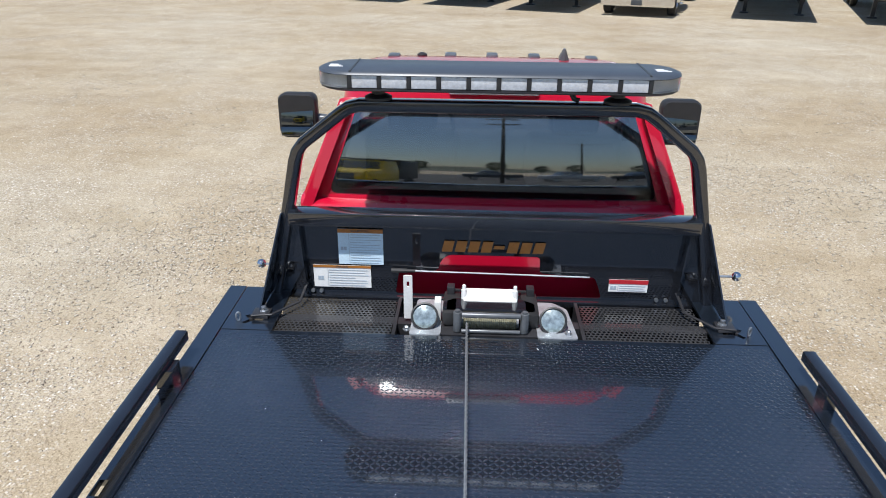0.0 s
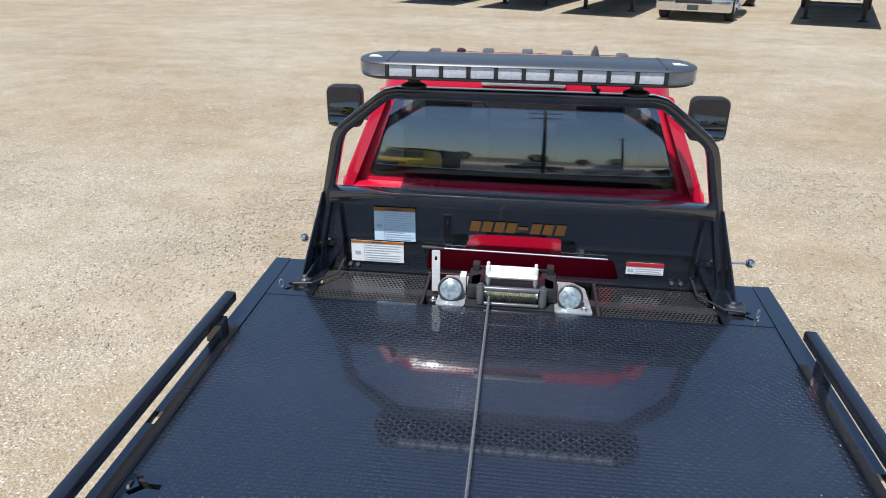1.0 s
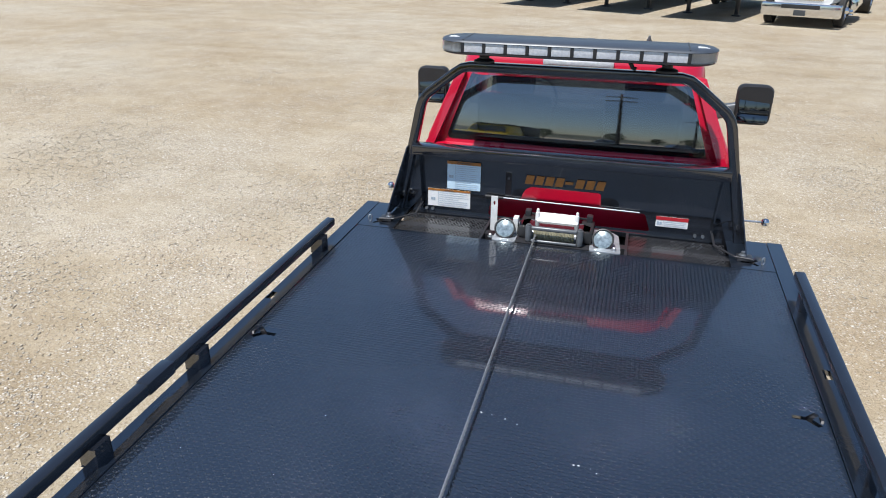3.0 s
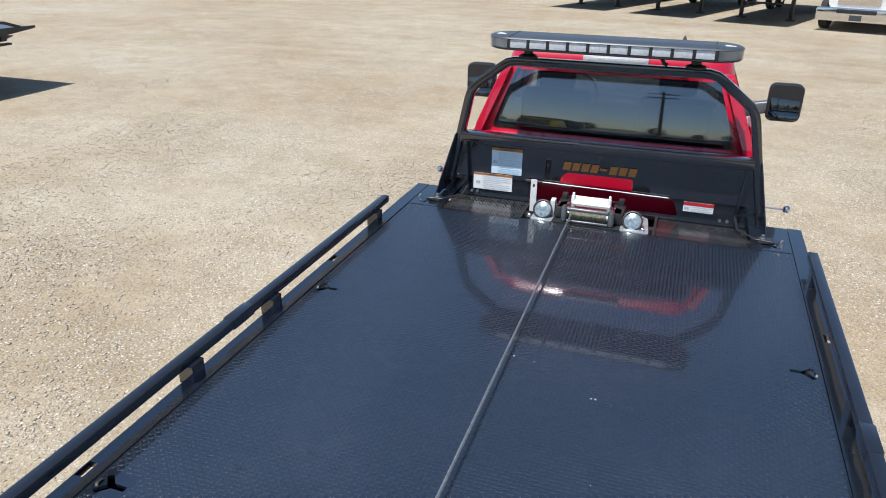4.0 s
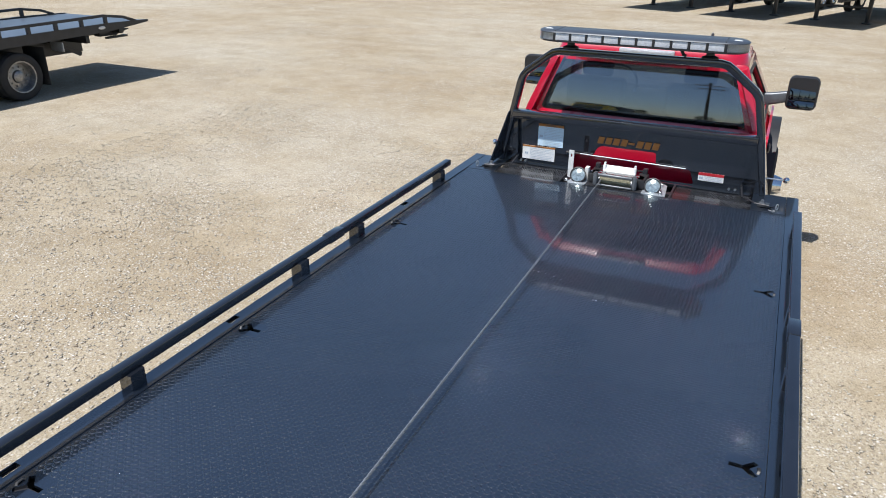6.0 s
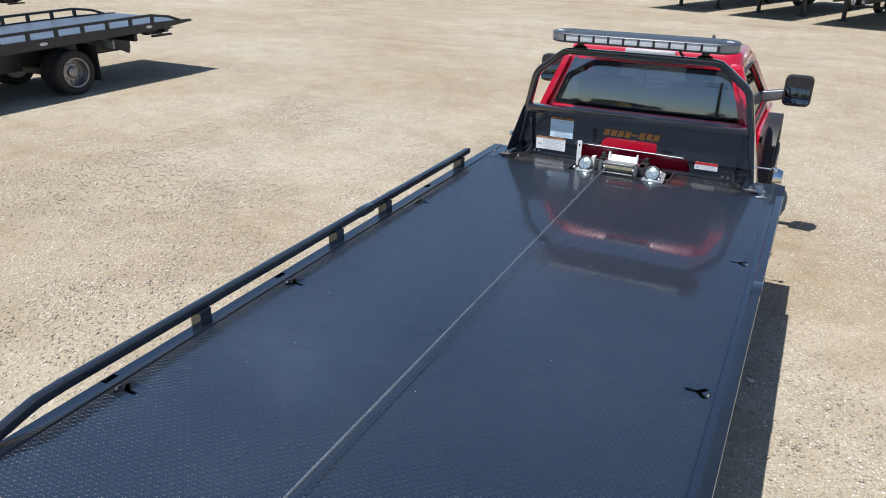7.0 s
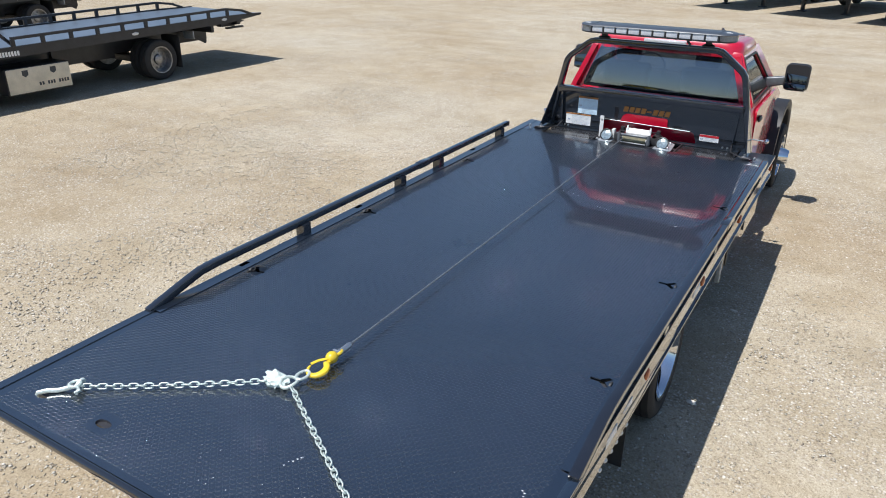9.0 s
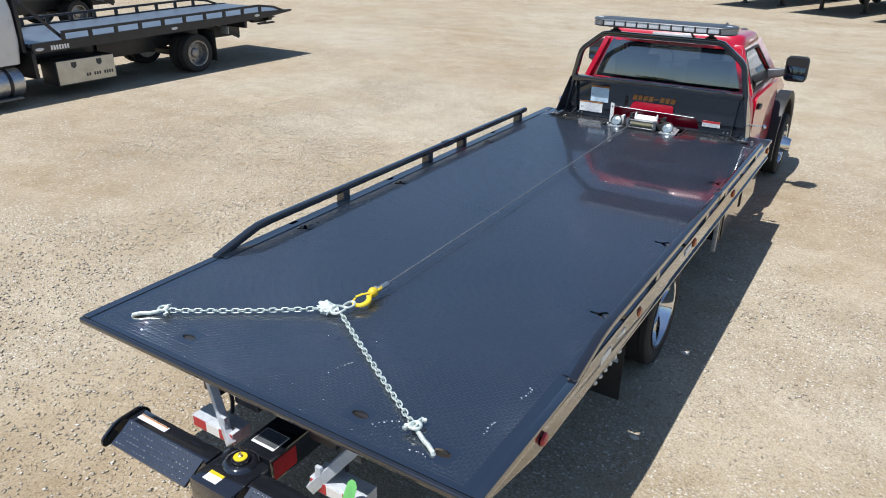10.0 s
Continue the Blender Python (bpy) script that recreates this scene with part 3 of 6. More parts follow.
def onto(points, q, centre):
    """Where the line from the centre through q leaves the outline."""
    best = None
    d = Vector(q) - Vector(centre)
    for a, b in zip(points, points[1:] + points[:1]):
        e = Vector(b) - Vector(a)
        den = d.x * e.y - d.y * e.x
        if abs(den) > 1e-9:
            w = Vector(a) - Vector(centre)
            t, u = (w.x * e.y - w.y * e.x) / den, (w.x * d.y - w.y * d.x) / den
            if t > 0 and -1e-6 <= u <= 1 + 1e-6 and (best is None or t < best):
                best = t
    return Vector(centre) + d * best


outline = [(-0.955, 0.0), (0.955, 0.0), (0.955, 0.06), (0.765, 0.53), (-0.765, 0.53), (-0.955, 0.06)]
inner = dense(glass_out)
def surround(x, v, k):
    """Depth of the sheet round the window: the pane's curve at its edge, the cab's lean outside."""
    return (1 - k) * (0.003 - (v - 0.24) ** 2 / 5.0) + k * bulge(v) - x * x / 19.4


rings = [[(x, v, surround(x, v, 0) - 0.05) for x, v in inner]]
for k in range(6):
    ring = []
    for q in inner:
        o = onto(outline, q, (0.0, 0.27))
        p = Vector(q).lerp(o, k / 5)
        ring.append((p.x, p.y, surround(p.x, p.y, k / 5)))
    rings.append(ring)
rings.append([(x, v, z - 0.06) for x, v, z in rings[-1]])
loft(bm, [[BACK @ Vector(p) for p in ring] for ring in rings], caps=False)
frame_ob = part("rear_window_frame", bm, RED, truck)
# the pane bulges a little to the rear, more from top to bottom than from side to side
bm = bmesh.new()
gw, gh = 24, 10
grid = []
for j in range(gh + 1):
    v = 0.045 + (0.505 - 0.045) * j / gh
    w = 0.832 + (0.673 - 0.832) * j / gh
    grid.append([(w * (2 * i / gw - 1), v) for i in range(gw + 1)])
layers = []
for depth in (0.0, -0.005):
    layers.append([[bm.verts.new(BACK @ Vector((x, v, 0.006 + depth - x * x / 19.4 - (v - 0.24) ** 2 / 5.0))) for x, v in row] for row in grid])
for side in layers:
    for a, b in zip(side, side[1:]):
        for i in range(gw):
            bm.faces.new((a[i], a[i + 1], b[i + 1], b[i]))
front, rear = layers
rim_a = front[0] + [r[-1] for r in front[1:]] + front[-1][-2::-1] + [r[0] for r in front[-2:0:-1]]
rim_b = rear[0] + [r[-1] for r in rear[1:]] + rear[-1][-2::-1] + [r[0] for r in rear[-2:0:-1]]
for i in range(len(rim_a)):
    k = (i + 1) % len(rim_a)
    bm.faces.new((rim_a[i], rim_a[k], rim_b[k], rim_b[i]))
pane = part("rear_window", bm, TINT, truck, "dark tinted rear window glass")
pane.visible_shadow = False
bm = bmesh.new()
plate(bm, fillet([(-0.84, 0.04), (0.84, 0.04), (0.685, 0.51), (-0.685, 0.51)], 0.06, 4), [fillet([(-0.80, 0.075), (0.80, 0.075), (0.655, 0.475), (-0.655, 0.475)], 0.05, 4)], 0.006, BACK @ pose(0, 0, -0.042))
part("window_seal", bm, PLASTIC, truck, smooth=False)

# side window frames, panes, doors
for sx in (-1, 1):
    m = Matrix(((0, 0, sx, 0), (1, 0, 0, 0), (0, 1, 0, 0), (0, 0, 0, 1)))
    lean = pose(sx * 0.955, 0, 1.40) @ pose(0, 0, 0, 0, -21.5 * sx, 0) @ m
    opening = fillet([(0.47, 0.03), (1.62, 0.03), (1.17, 0.46), (0.50, 0.47)], 0.05, 4)
    bm = bmesh.new()
    plate(bm, [(0.26, 0.0), (1.92, 0.0), (1.40, 0.53), (0.37, 0.53)], [opening], 0.05, lean)
    part("door_frame", bm, RED, truck, smooth=False)
    bm = bmesh.new()
    plate(bm, opening, [], 0.005, lean @ pose(0, 0, -0.02))
    g = part("side_window", bm, SIDEGLASS, truck, smooth=False)
    g.visible_shadow = False
    bm = bmesh.new()
    plate(bm, fillet([(0.46, 0.018), (1.66, 0.018), (1.18, 0.475), (0.485, 0.485)], 0.05, 4), [fillet([(0.485, 0.04), (1.60, 0.04), (1.16, 0.452), (0.51, 0.46)], 0.05, 4)], 0.012, lean @ pose(0, 0, 0.006))
    part("window_trim", bm, PLASTIC, truck, smooth=False)
    # door skin
    bm = bmesh.new()
    pts = fillet([(0.44, 0.66), (1.72, 0.66), (1.74, 1.38), (0.42, 1.38)], 0.06, 4)
    plate(bm, pts, [], 0.02, Matrix.Translation((sx * 1.004, 0, 0)) @ m)
    door = part("door", bm, RED, truck, smooth=False)
    bm = bmesh.new()
    ball(bm, (sx * 1.018, 0.62, 1.25), 0.1, 16, 8, (0.16, 1.05, 0.32))
    part("handle", bm, PLASTIC, door, "black door handle")
    # black wheel arch flare
    bm = bmesh.new()
    arc = [(sx * 1.025, 2.42 - 0.63 * math.cos(radians(a)), 0.44 + 0.62 * math.sin(radians(a))) for a in range(-10, 191, 8)]
    sweep(bm, arc, [(-0.05, -0.075), (0.03, -0.075), (0.05, -0.06), (0.055, 0.0), (0.05, 0.06), (0.03, 0.075), (-0.05, 0.075)], up=(1, 0, 0))
    part("wheel_arch_flare", bm, PLASTIC, truck, "black plastic wheel arch flare")
    # tow mirror
    bm = bmesh.new()
    cx = 1.208 if sx > 0 else -1.242
    rings = []
    for y, k in ((1.43, 0.94), (1.45, 1.0), (1.52, 0.98), (1.58, 0.80), (1.60, 0.5)):
        rings.append([(cx + x * k, y, 1.555 + z * k) for x, z in round_rect(0.25, 0.29, 0.05, 4)])
    loft(bm, rings)
    mirror = part("tow_mirror", bm, PLASTIC, truck, "black tow mirror housing")
    for z0, z1, name, mt in ((1.50, 1.675, "mirror_glass", MIRROR), (1.432, 1.49, "spot_glass", MIRROR)):
        bm = bmesh.new()
        box(bm, cx - 0.106, cx + 0.106, 1.424, 1.434, z0, z1, 0.003)
        turn = pose(cx, 1.432, 1.555) @ pose(0, 0, 0, -11.0, 0, sx * (1.0 if name == "mirror_glass" else -5.0)) @ pose(-cx, -1.432, -1.555)
        bmesh.ops.transform(bm, matrix=turn, verts=bm.verts)
        part(name, bm, mt, mirror)
    bm = bmesh.new()
    loft(bm, [[(sx * x, 1.50 + y, zc + z) for y, z in round_rect(0.07, h, 0.02, 3)] for x, zc, h in ((0.86, 1.455, 0.13), (0.95, 1.475, 0.11), (1.08, 1.505, 0.10), (1.15, 1.51, 0.10))])
    part("mirror_arm", bm, GREY, mirror)
    # marker ball on a rod
    bm = bmesh.new()
    bx = 1.18 if sx > 0 else 1.125
    cylinder(bm, (sx * 0.99, 0.045, 1.168), (sx * bx, 0.045, 1.17), 0.006, seg=8)
    rod = part("marker_rod", bm, STEEL, truck)
    bm = bmesh.new()
    ball(bm, (sx * bx, 0.045, 1.17), 0.024)
    part("marker_ball", bm, CHROME, rod, "polished ball on a rod")

# windscreen, hood, fenders, grille
bm = bmesh.new()
m = Matrix(((1, 0, 0, 0), (0, -1, 0, 0), (0, 0, -1, 0), (0, 0, 0, 1)))
loft(bm, [[(-0.86, 1.95, 1.40), (0.86, 1.95, 1.40), (0.86, 1.96, 1.40), (-0.86, 1.96, 1.40)], [(-0.70, 1.34, 1.88), (0.70, 1.34, 1.88), (0.70, 1.35, 1.88), (-0.70, 1.35, 1.88)]])
shield = part("windscreen", bm, TINT, truck, smooth=False)
shield.visible_shadow = False
bm = bmesh.new()
loft(bm, [[(x, 1.98 + 0.0 * z, z) for x, z in ((-0.9, 0.75), (0.9, 0.75), (0.93, 1.15), (0.82, 1.33), (0, 1.38), (-0.82, 1.33), (-0.93, 1.15))], [(x, 3.0, z) for x, z in ((-0.9, 0.75), (0.9, 0.75), (0.92, 1.08), (0.8, 1.25), (0, 1.30), (-0.8, 1.25), (-0.92, 1.08))], [(x, 3.22, z) for x, z in ((-0.84, 0.75), (0.84, 0.75), (0.86, 1.0), (0.74, 1.14), (0, 1.18), (-0.74, 1.14), (-0.86, 1.0))]])
part("hood", bm, RED, truck, "glossy red hood")
bm = bmesh.new()
box(bm, -0.95, 0.95, 3.1, 3.34, 0.45, 0.74, 0.03)
part("front_bumper", bm, CHROME, truck)
bm = bmesh.new()
box(bm, -0.62, 0.62, 3.14, 3.26, 0.75, 1.08, 0.02)
part("grille", bm, PLASTIC, truck)

# cab interior
bm = bmesh.new()
box(bm, -0.74, 0.74, 1.7, 1.95, 1.30, 1.47, 0.05)
part("dashboard", bm, SEAT, truck)
# dark sheet added over the red body top so the inside looks unlit
bm = bmesh.new()
box(bm, -0.92, 0.92, 0.40, 1.90, 1.421, 1.428)
part("dark_lining", bm, SEAT, truck)
for x in (-0.42, 0.42):
    bm = bmesh.new()
    box(bm, x - 0.25, x + 0.25, 0.52, 0.68, 1.43, 1.70, 0.06, segments=3)
    seat = part("seat_back", bm, SEAT, truck, "dark cloth seat")
    bm = bmesh.new()
    box(bm, x - 0.13, x + 0.13, 0.55, 0.66, 1.71, 1.87, 0.045, segments=3)
    part("headrest", bm, SEAT, seat)
bm = bmesh.new()
sweep(bm, [(-0.42 + 0.19 * math.cos(radians(a)), 1.45 + 0.07 * math.sin(radians(a)), 1.50 + 0.17 * math.sin(radians(a))) for a in range(0, 360, 20)], circle(0.014, 8), up=(0, 1, 0.3), closed=True)
part("steering_wheel", bm, PLASTIC, truck)
bm = bmesh.new()
box(bm, -0.13, 0.13, 1.20, 1.23, 1.75, 1.82, 0.02)
part("inside_mirror", bm, PLASTIC, truck)

# roof fittings
bm = bmesh.new()
box(bm, -0.225, 0.215, 0.398, 0.46, 1.940, 1.980, 0.012)
lamp = part("brake_lamp", bm, MODULE, truck, "high brake lamp in a grey housing")
bm = bmesh.new()
box(bm, -0.20, 0.19, 0.393, 0.43, 1.946, 1.974, 0.008)
part("lens", bm, MODULE, lamp)
for x, y in ((-0.585, 1.22), (-0.25, 1.27), (0.0, 1.28), (0.25, 1.27), (0.585, 1.22)):
    bm = bmesh.new()
    box(bm, x - 0.035, x + 0.035, y, y + 0.10, 1.94, 1.990, 0.014)
    part("roof_marker_lamp", bm, GREY, truck, "small smoked roof marker lamp")
bm = bmesh.new()
loft(bm, [[(0.41 + x * w, 1.14 + y, z) for x, y in ((-1, 0), (0, -0.02), (1, 0), (0.6, l), (-0.6, l))] for z, w, l in ((1.96, 0.035, 0.16), (1.99, 0.028, 0.13), (2.035, 0.012, 0.06), (2.052, 0.006, 0.03))])
part("antenna_fin", bm, GREY, truck, "grey shark fin antenna")
bm = bmesh.new()
lathe(bm, [(0.03, 1.94), (0.03, 1.985), (0.012, 1.995)], (-0.42, 1.30, 0), (0, 0, 1), 12)
part("antenna_base", bm, PLASTIC, truck)

# light bar on the arch
BAR = thing("light_bar", "long grey emergency light bar with clear lens modules", "light bar", (0.0, 0.0, 2.008))


def stadium(w, d, z, seg=8):
    out = []
    for cx, a0 in ((w / 2 - d / 2, -90), (-w / 2 + d / 2, 90)):
        for k in range(seg + 1):
            a = radians(a0 + 180 * k / seg)
            out.append((cx + d / 2 * math.cos(a), 0.02 + d / 2 * math.sin(a), z))
    return out


bm = bmesh.new()
loft(bm, [stadium(1.535, 0.30, 2.138), stadium(1.545, 0.31, 2.141), stadium(1.535, 0.30, 2.149), stadium(1.50, 0.27, 2.157)])
cover = part("cover", bm, COVER, BAR, "slate grey top cover")
for sx in (-1, 1):
    bm = bmesh.new()
    box(bm, sx * 0.615 - 0.004, sx * 0.615 + 0.004, -0.125, 0.165, 2.150, 2.159)
    part("seam", bm, INK, cover)
    bm = bmesh.new()
    for k in range(3):
        box(bm, sx * 0.69 - 0.03, sx * 0.69 + 0.03 - 0.012 * k, -0.03 + 0.02 * k, -0.018 + 0.02 * k, 2.1565, 2.159)
    part("badge", bm, PAPER, cover, "small white badge")
bm = bmesh.new()
loft(bm, [stadium(1.50, 0.27, 2.065), stadium(1.53, 0.30, 2.072), stadium(1.53, 0.30, 2.080)])
part("base_tray", bm, SATIN, BAR)
bm = bmesh.new()
loft(bm, [stadium(1.43, 0.20, 2.080), stadium(1.43, 0.20, 2.142)])
part("reflector", bm, WHITE, BAR)
for sx in (-1, 1):
    bm = bmesh.new()
    pts = [(sx * (0.62 + 0.15 * math.sin(radians(a)) if 0 <= a <= 180 else 0.62), 0.02 - 0.15 * math.cos(radians(a))) for a in range(0, 181, 15)]
    loft(bm, [[(x, y, z) for x, y in pts] for z in (2.081, 2.142)])
    part("end_lens", bm, CLEAR, BAR, "clear rounded end lens")
n_mod = 10
for k in range(n_mod):
    x0 = -0.618 + 1.236 * k / n_mod
    bm = bmesh.new()
    box(bm, x0 + 0.009, x0 + 1.236 / n_mod - 0.009, -0.128, -0.105, 2.083, 2.140, 0.004)
    part("lens_module", bm, MODULE, BAR)
for k in range(n_mod + 1):
    x0 = -0.618 + 1.236 * k / n_mod
    bm = bmesh.new()
    box(bm, x0 - 0.009, x0 + 0.009, -0.132, -0.10, 2.081, 2.142, 0.003)
    part("divider", bm, PLASTIC, BAR)
for x in (-0.515, 0.515):
    bm = bmesh.new()
    lathe(bm, [(0.060, 2.006), (0.060, 2.018), (0.045, 2.026), (0.030, 2.032), (0.028, 2.08)], (x, 0, 0), (0, 0, 1), 20)
    part("foot", bm, PLASTIC, BAR)
bm = bmesh.new()
sweep(bm, [(0.30, 0.0, 2.080), (0.31, -0.005, 2.060), (0.33, 0, 2.02), (0.35, 0.0, 2.014)], circle(0.012, 8), up=(0, 1, 0))
part("cable", bm, PLASTIC, BAR)

for ob in BAR.children_recursive:
    ob.data.transform(pose(0, 0, 2.008) @ Matrix.Diagonal((1, 1, 0.93, 1)) @ pose(0, 0, -2.008))

# headboard decals
def decal(x0, x1, z0, z1, tint, header, bars, name, label, title="", panel=0.0, head=0.11):
    bm = bmesh.new()
    plate(bm, [(x0, z0), (x1, z0), (x1, z1), (x0, z1)], [], 0.0015, pose(0, -0.0085, 0) @ UPRIGHT)
    d = part(name, bm, tint, truck, label, smooth=False)
    h = (z1 - z0) * head
    bm = bmesh.new()
    plate(bm, [(x0, z1 - h), (x1, z1 - h), (x1, z1), (x0, z1)], [], 0.001, pose(0, -0.0105, 0) @ UPRIGHT)
    part("header", bm, header, d, smooth=False)
    if title:
        words(title, h * 0.95, INK, pose((x0 + x1) / 2, -0.0118, z1 - h * 0.52) @ UPRIGHT, "title", d)
    left = x0 + (x1 - x0) * (0.27 if panel else 0.06)
    bm = bmesh.new()
    for k in range(bars):
        z = z1 - h - (z1 - z0 - h) * (k + 0.8) / (bars + 0.6)
        w = (x1 - left) * (0.92, 0.86, 0.94, 0.62, 0.9)[k % 5]
        box(bm, left, left + w, -0.0108, -0.0098, z - 0.0009, z + 0.0009)
    part("fine_print", bm, FAINT, d, smooth=False)
    if panel:
        bm = bmesh.new()
        box(bm, left - 0.006, left - 0.0045, -0.0106, -0.0098, z0 + 0.004, z1 - h - 0.003)
        cx, cz = (x0 + left) / 2 - 0.003, (z0 + z1) / 2 - 0.01
        box(bm, cx - 0.014, cx - 0.001, -0.0106, -0.0098, cz - 0.009, cz + 0.009)
        box(bm, cx + 0.001, cx + 0.014, -0.0106, -0.0098, cz - 0.009, cz + 0.009)
        part("pictogram", bm, FAINT, d, smooth=False)


decal(-0.728, -0.513, 1.207, 1.391, BLUE, ORANGE, 12, "warning_decal", "pale blue printed warning decal", "WARNING", 1)
decal(-0.855, -0.576, 1.081, 1.199, PAPER, ORANGE, 7, "warning_decal", "white printed warning decal with orange header", "WARNING", 1)
decal(0.567, 0.752, 1.098, 1.163, PAPER, REDTAPE, 3, "warning_decal", "white printed decal with red header", "", 1, 0.34)
# maker's lettering shown as slanted orange blocks
w = 0.49 / 8
for k in range(8):
    x = -0.235 + k * w
    bm = bmesh.new()
    lo, hi = (1.305, 1.322) if k == 4 else (1.286, 1.342)
    plate(bm, [(x, lo), (x + w * 0.8, lo), (x + w * 0.8 + (hi - lo) * 0.22, hi), (x + (hi - lo) * 0.22, hi)], [], 0.0015, pose(0, -0.0085, 0) @ UPRIGHT)
    part("logo_block", bm, ORANGE, truck, smooth=False)
# gas strut along the headboard
bm = bmesh.new()
cylinder(bm, (-0.36, -0.02, 1.185), (0.47, -0.02, 1.176), 0.0042, seg=10)
rod = part("strut_rod", bm, GALV, truck, "thin bright rod across the headboard")
bm = bmesh.new()
cylinder(bm, (-0.475, -0.02, 1.186), (-0.40, -0.02, 1.185), 0.011, seg=10)
cylinder(bm, (-0.40, -0.02, 1.185), (-0.36, -0.02, 1.185), 0.008, seg=10)
part("strut_end", bm, PLASTIC, rod)
for x in (-0.863, -0.822, 0.80, 0.845):
    bm = bmesh.new()
    cylinder(bm, (x, -0.006, 1.062), (x, -0.02, 1.062), 0.010, seg=6)
    part("bolt", bm, STEEL, truck)

# perforated floor beside the winch
def perforated(x0, x1, y0, y1, z, pitch=0.0205):
    nx, ny = int((x1 - x0) / pitch), int((y1 - y0) / pitch)
    v, f = [], []
    ring = [(math.cos(radians(45 * k)), math.sin(radians(45 * k))) for k in range(8)]
    sq = [(1, 0), (1, 1), (0, 1), (-1, 1), (-1, 0), (-1, -1), (0, -1), (1, -1)]
    for j in range(ny):
        for i in range(nx):
            cx, cy = x0 + (i + 0.5 + (0.5 if j % 2 else 0)) * pitch, y0 + (j + 0.5) * pitch
            b = len(v)
            v += [(cx + a * pitch / 2, cy + c * pitch / 2, z) for a, c in sq] + [(cx + a * pitch * 0.37, cy + c * pitch * 0.37, z) for a, c in ring]
            f += [(b + k, b + (k + 1) % 8, b + 8 + (k + 1) % 8, b + 8 + k) for k in range(8)]
    me = bpy.data.meshes.new("perforated_plate")
    me.from_pydata(v, [], f)
    me.materials.append(PERF)
    ob = new("perforated_plate", me)
    ob.parent = truck
    ob["label"] = "black perforated steel floor plate"


perforated(-0.98, -0.44, -0.372, -0.03, DZ - 0.012)
perforated(0.42, 0.965, -0.372, -0.03, DZ - 0.012)
bm = bmesh.new()
box(bm, -0.44, 0.42, -0.374, 0.01, DZ - 0.14, DZ - 0.13)
box(bm, -0.44, -0.425, -0.374, -0.03, DZ - 0.13, DZ - 0.004)
box(bm, 0.405, 0.42, -0.374, -0.03, DZ - 0.13, DZ - 0.004)
part("tray", bm, SATIN, truck)
for sx in (-1, 1):
    # bent brace from foot to headboard, foot bolt, tie ring
    bm = bmesh.new()
    sweep(bm, [(sx * 1.09, -0.285, 1.068), (sx * 1.0, -0.275, 1.070), (sx * 0.90, -0.14, 1.066), (sx * 0.885, -0.03, 1.11)], round_rect(0.013, 0.007, 0.002, 1))
    part("brace", bm, SATIN, truck)
    bm = bmesh.new()
    lathe(bm, [(0.022, 1.064), (0.022, 1.069), (0.012, 1.070), (0.012, 1.088), (0.008, 1.09)], (sx * 1.045, -0.235, 0), (0, 0, 1), 6)
    part("foot_bolt", bm, STEEL, truck)
    bm = bmesh.new()
    sweep(bm, [(sx * 1.145 + 0.008 * math.cos(radians(a)), -0.30 + 0.006 * math.cos(radians(a)), 1.070 + 0.021 * math.sin(radians(a))) for a in range(0, 360, 24)], circle(0.0045, 8), up=(0, 1, 0), closed=True)
    part("tie_ring", bm, STEEL, truck)
# T-hooks in the deck slots
for x, y in HOOKS:
    sx = 1 if x > 0 else -1
    bm = bmesh.new()
    sweep(bm, [(x + sx * 0.045, y - 0.024, DZ - 0.006), (x + sx * 0.05, y - 0.010, DZ + 0.006), (x + sx * 0.05, y + 0.010, DZ + 0.006), (x + sx * 0.045, y + 0.024, DZ - 0.006)], round_rect(0.012, 0.004, 0.0015, 1))
    part("tie_down_hook", bm, PLASTIC, truck, "worn steel tab in the tie-down slot")

# ---- winch ----
winch = thing("winch", "black electric winch with grey roller fairlead", "winch", (0, -0.2, DZ - 0.01))
bm = bmesh.new()
plate(bm, [(-0.22, -0.365), (0.205, -0.365), (0.205, -0.10), (-0.22, -0.10)], [], 0.008, pose(0, 0, DZ + 0.002))
part("base_plate", bm, SATIN, winch, smooth=False)
for pts in ([(-0.362, -0.373), (-0.222, -0.373), (-0.222, -0.05), (-0.345, -0.05)], [(0.207, -0.373), (0.385, -0.373), (0.362, -0.11), (0.30, -0.05), (0.207, -0.05)]):
    bm = bmesh.new()
    plate(bm, fillet(pts, 0.015, 2), [], 0.008, pose(0, 0, DZ + 0.004))
    part("mount_plate", bm, GALV, winch, "galvanized mounting plate", smooth=False)
bm = bmesh.new()
lathe(bm, [(0.034, -0.13), (0.034, 0.13)], (-0.005, -0.275, 1.072), (1, 0, 0), 24)
part("drum", bm, ROPE, winch)
bm = bmesh.new()
for k in range(26):
    x = -0.12 + k * 0.0092
    sweep(bm, [(x, -0.275 + 0.038 * math.cos(radians(a)), 1.072 + 0.038 * math.sin(radians(a))) for a in range(0, 360, 24)], circle(0.0045, 6), up=(1, 0, 0), closed=True)
coil = part("rope_coil", bm, worn("new_wire_rope", (0.36, 0.33, 0.22), 0.4, 0.5, 0, 0.03, 0.3, 60.0), winch, "wire rope wound on the drum")
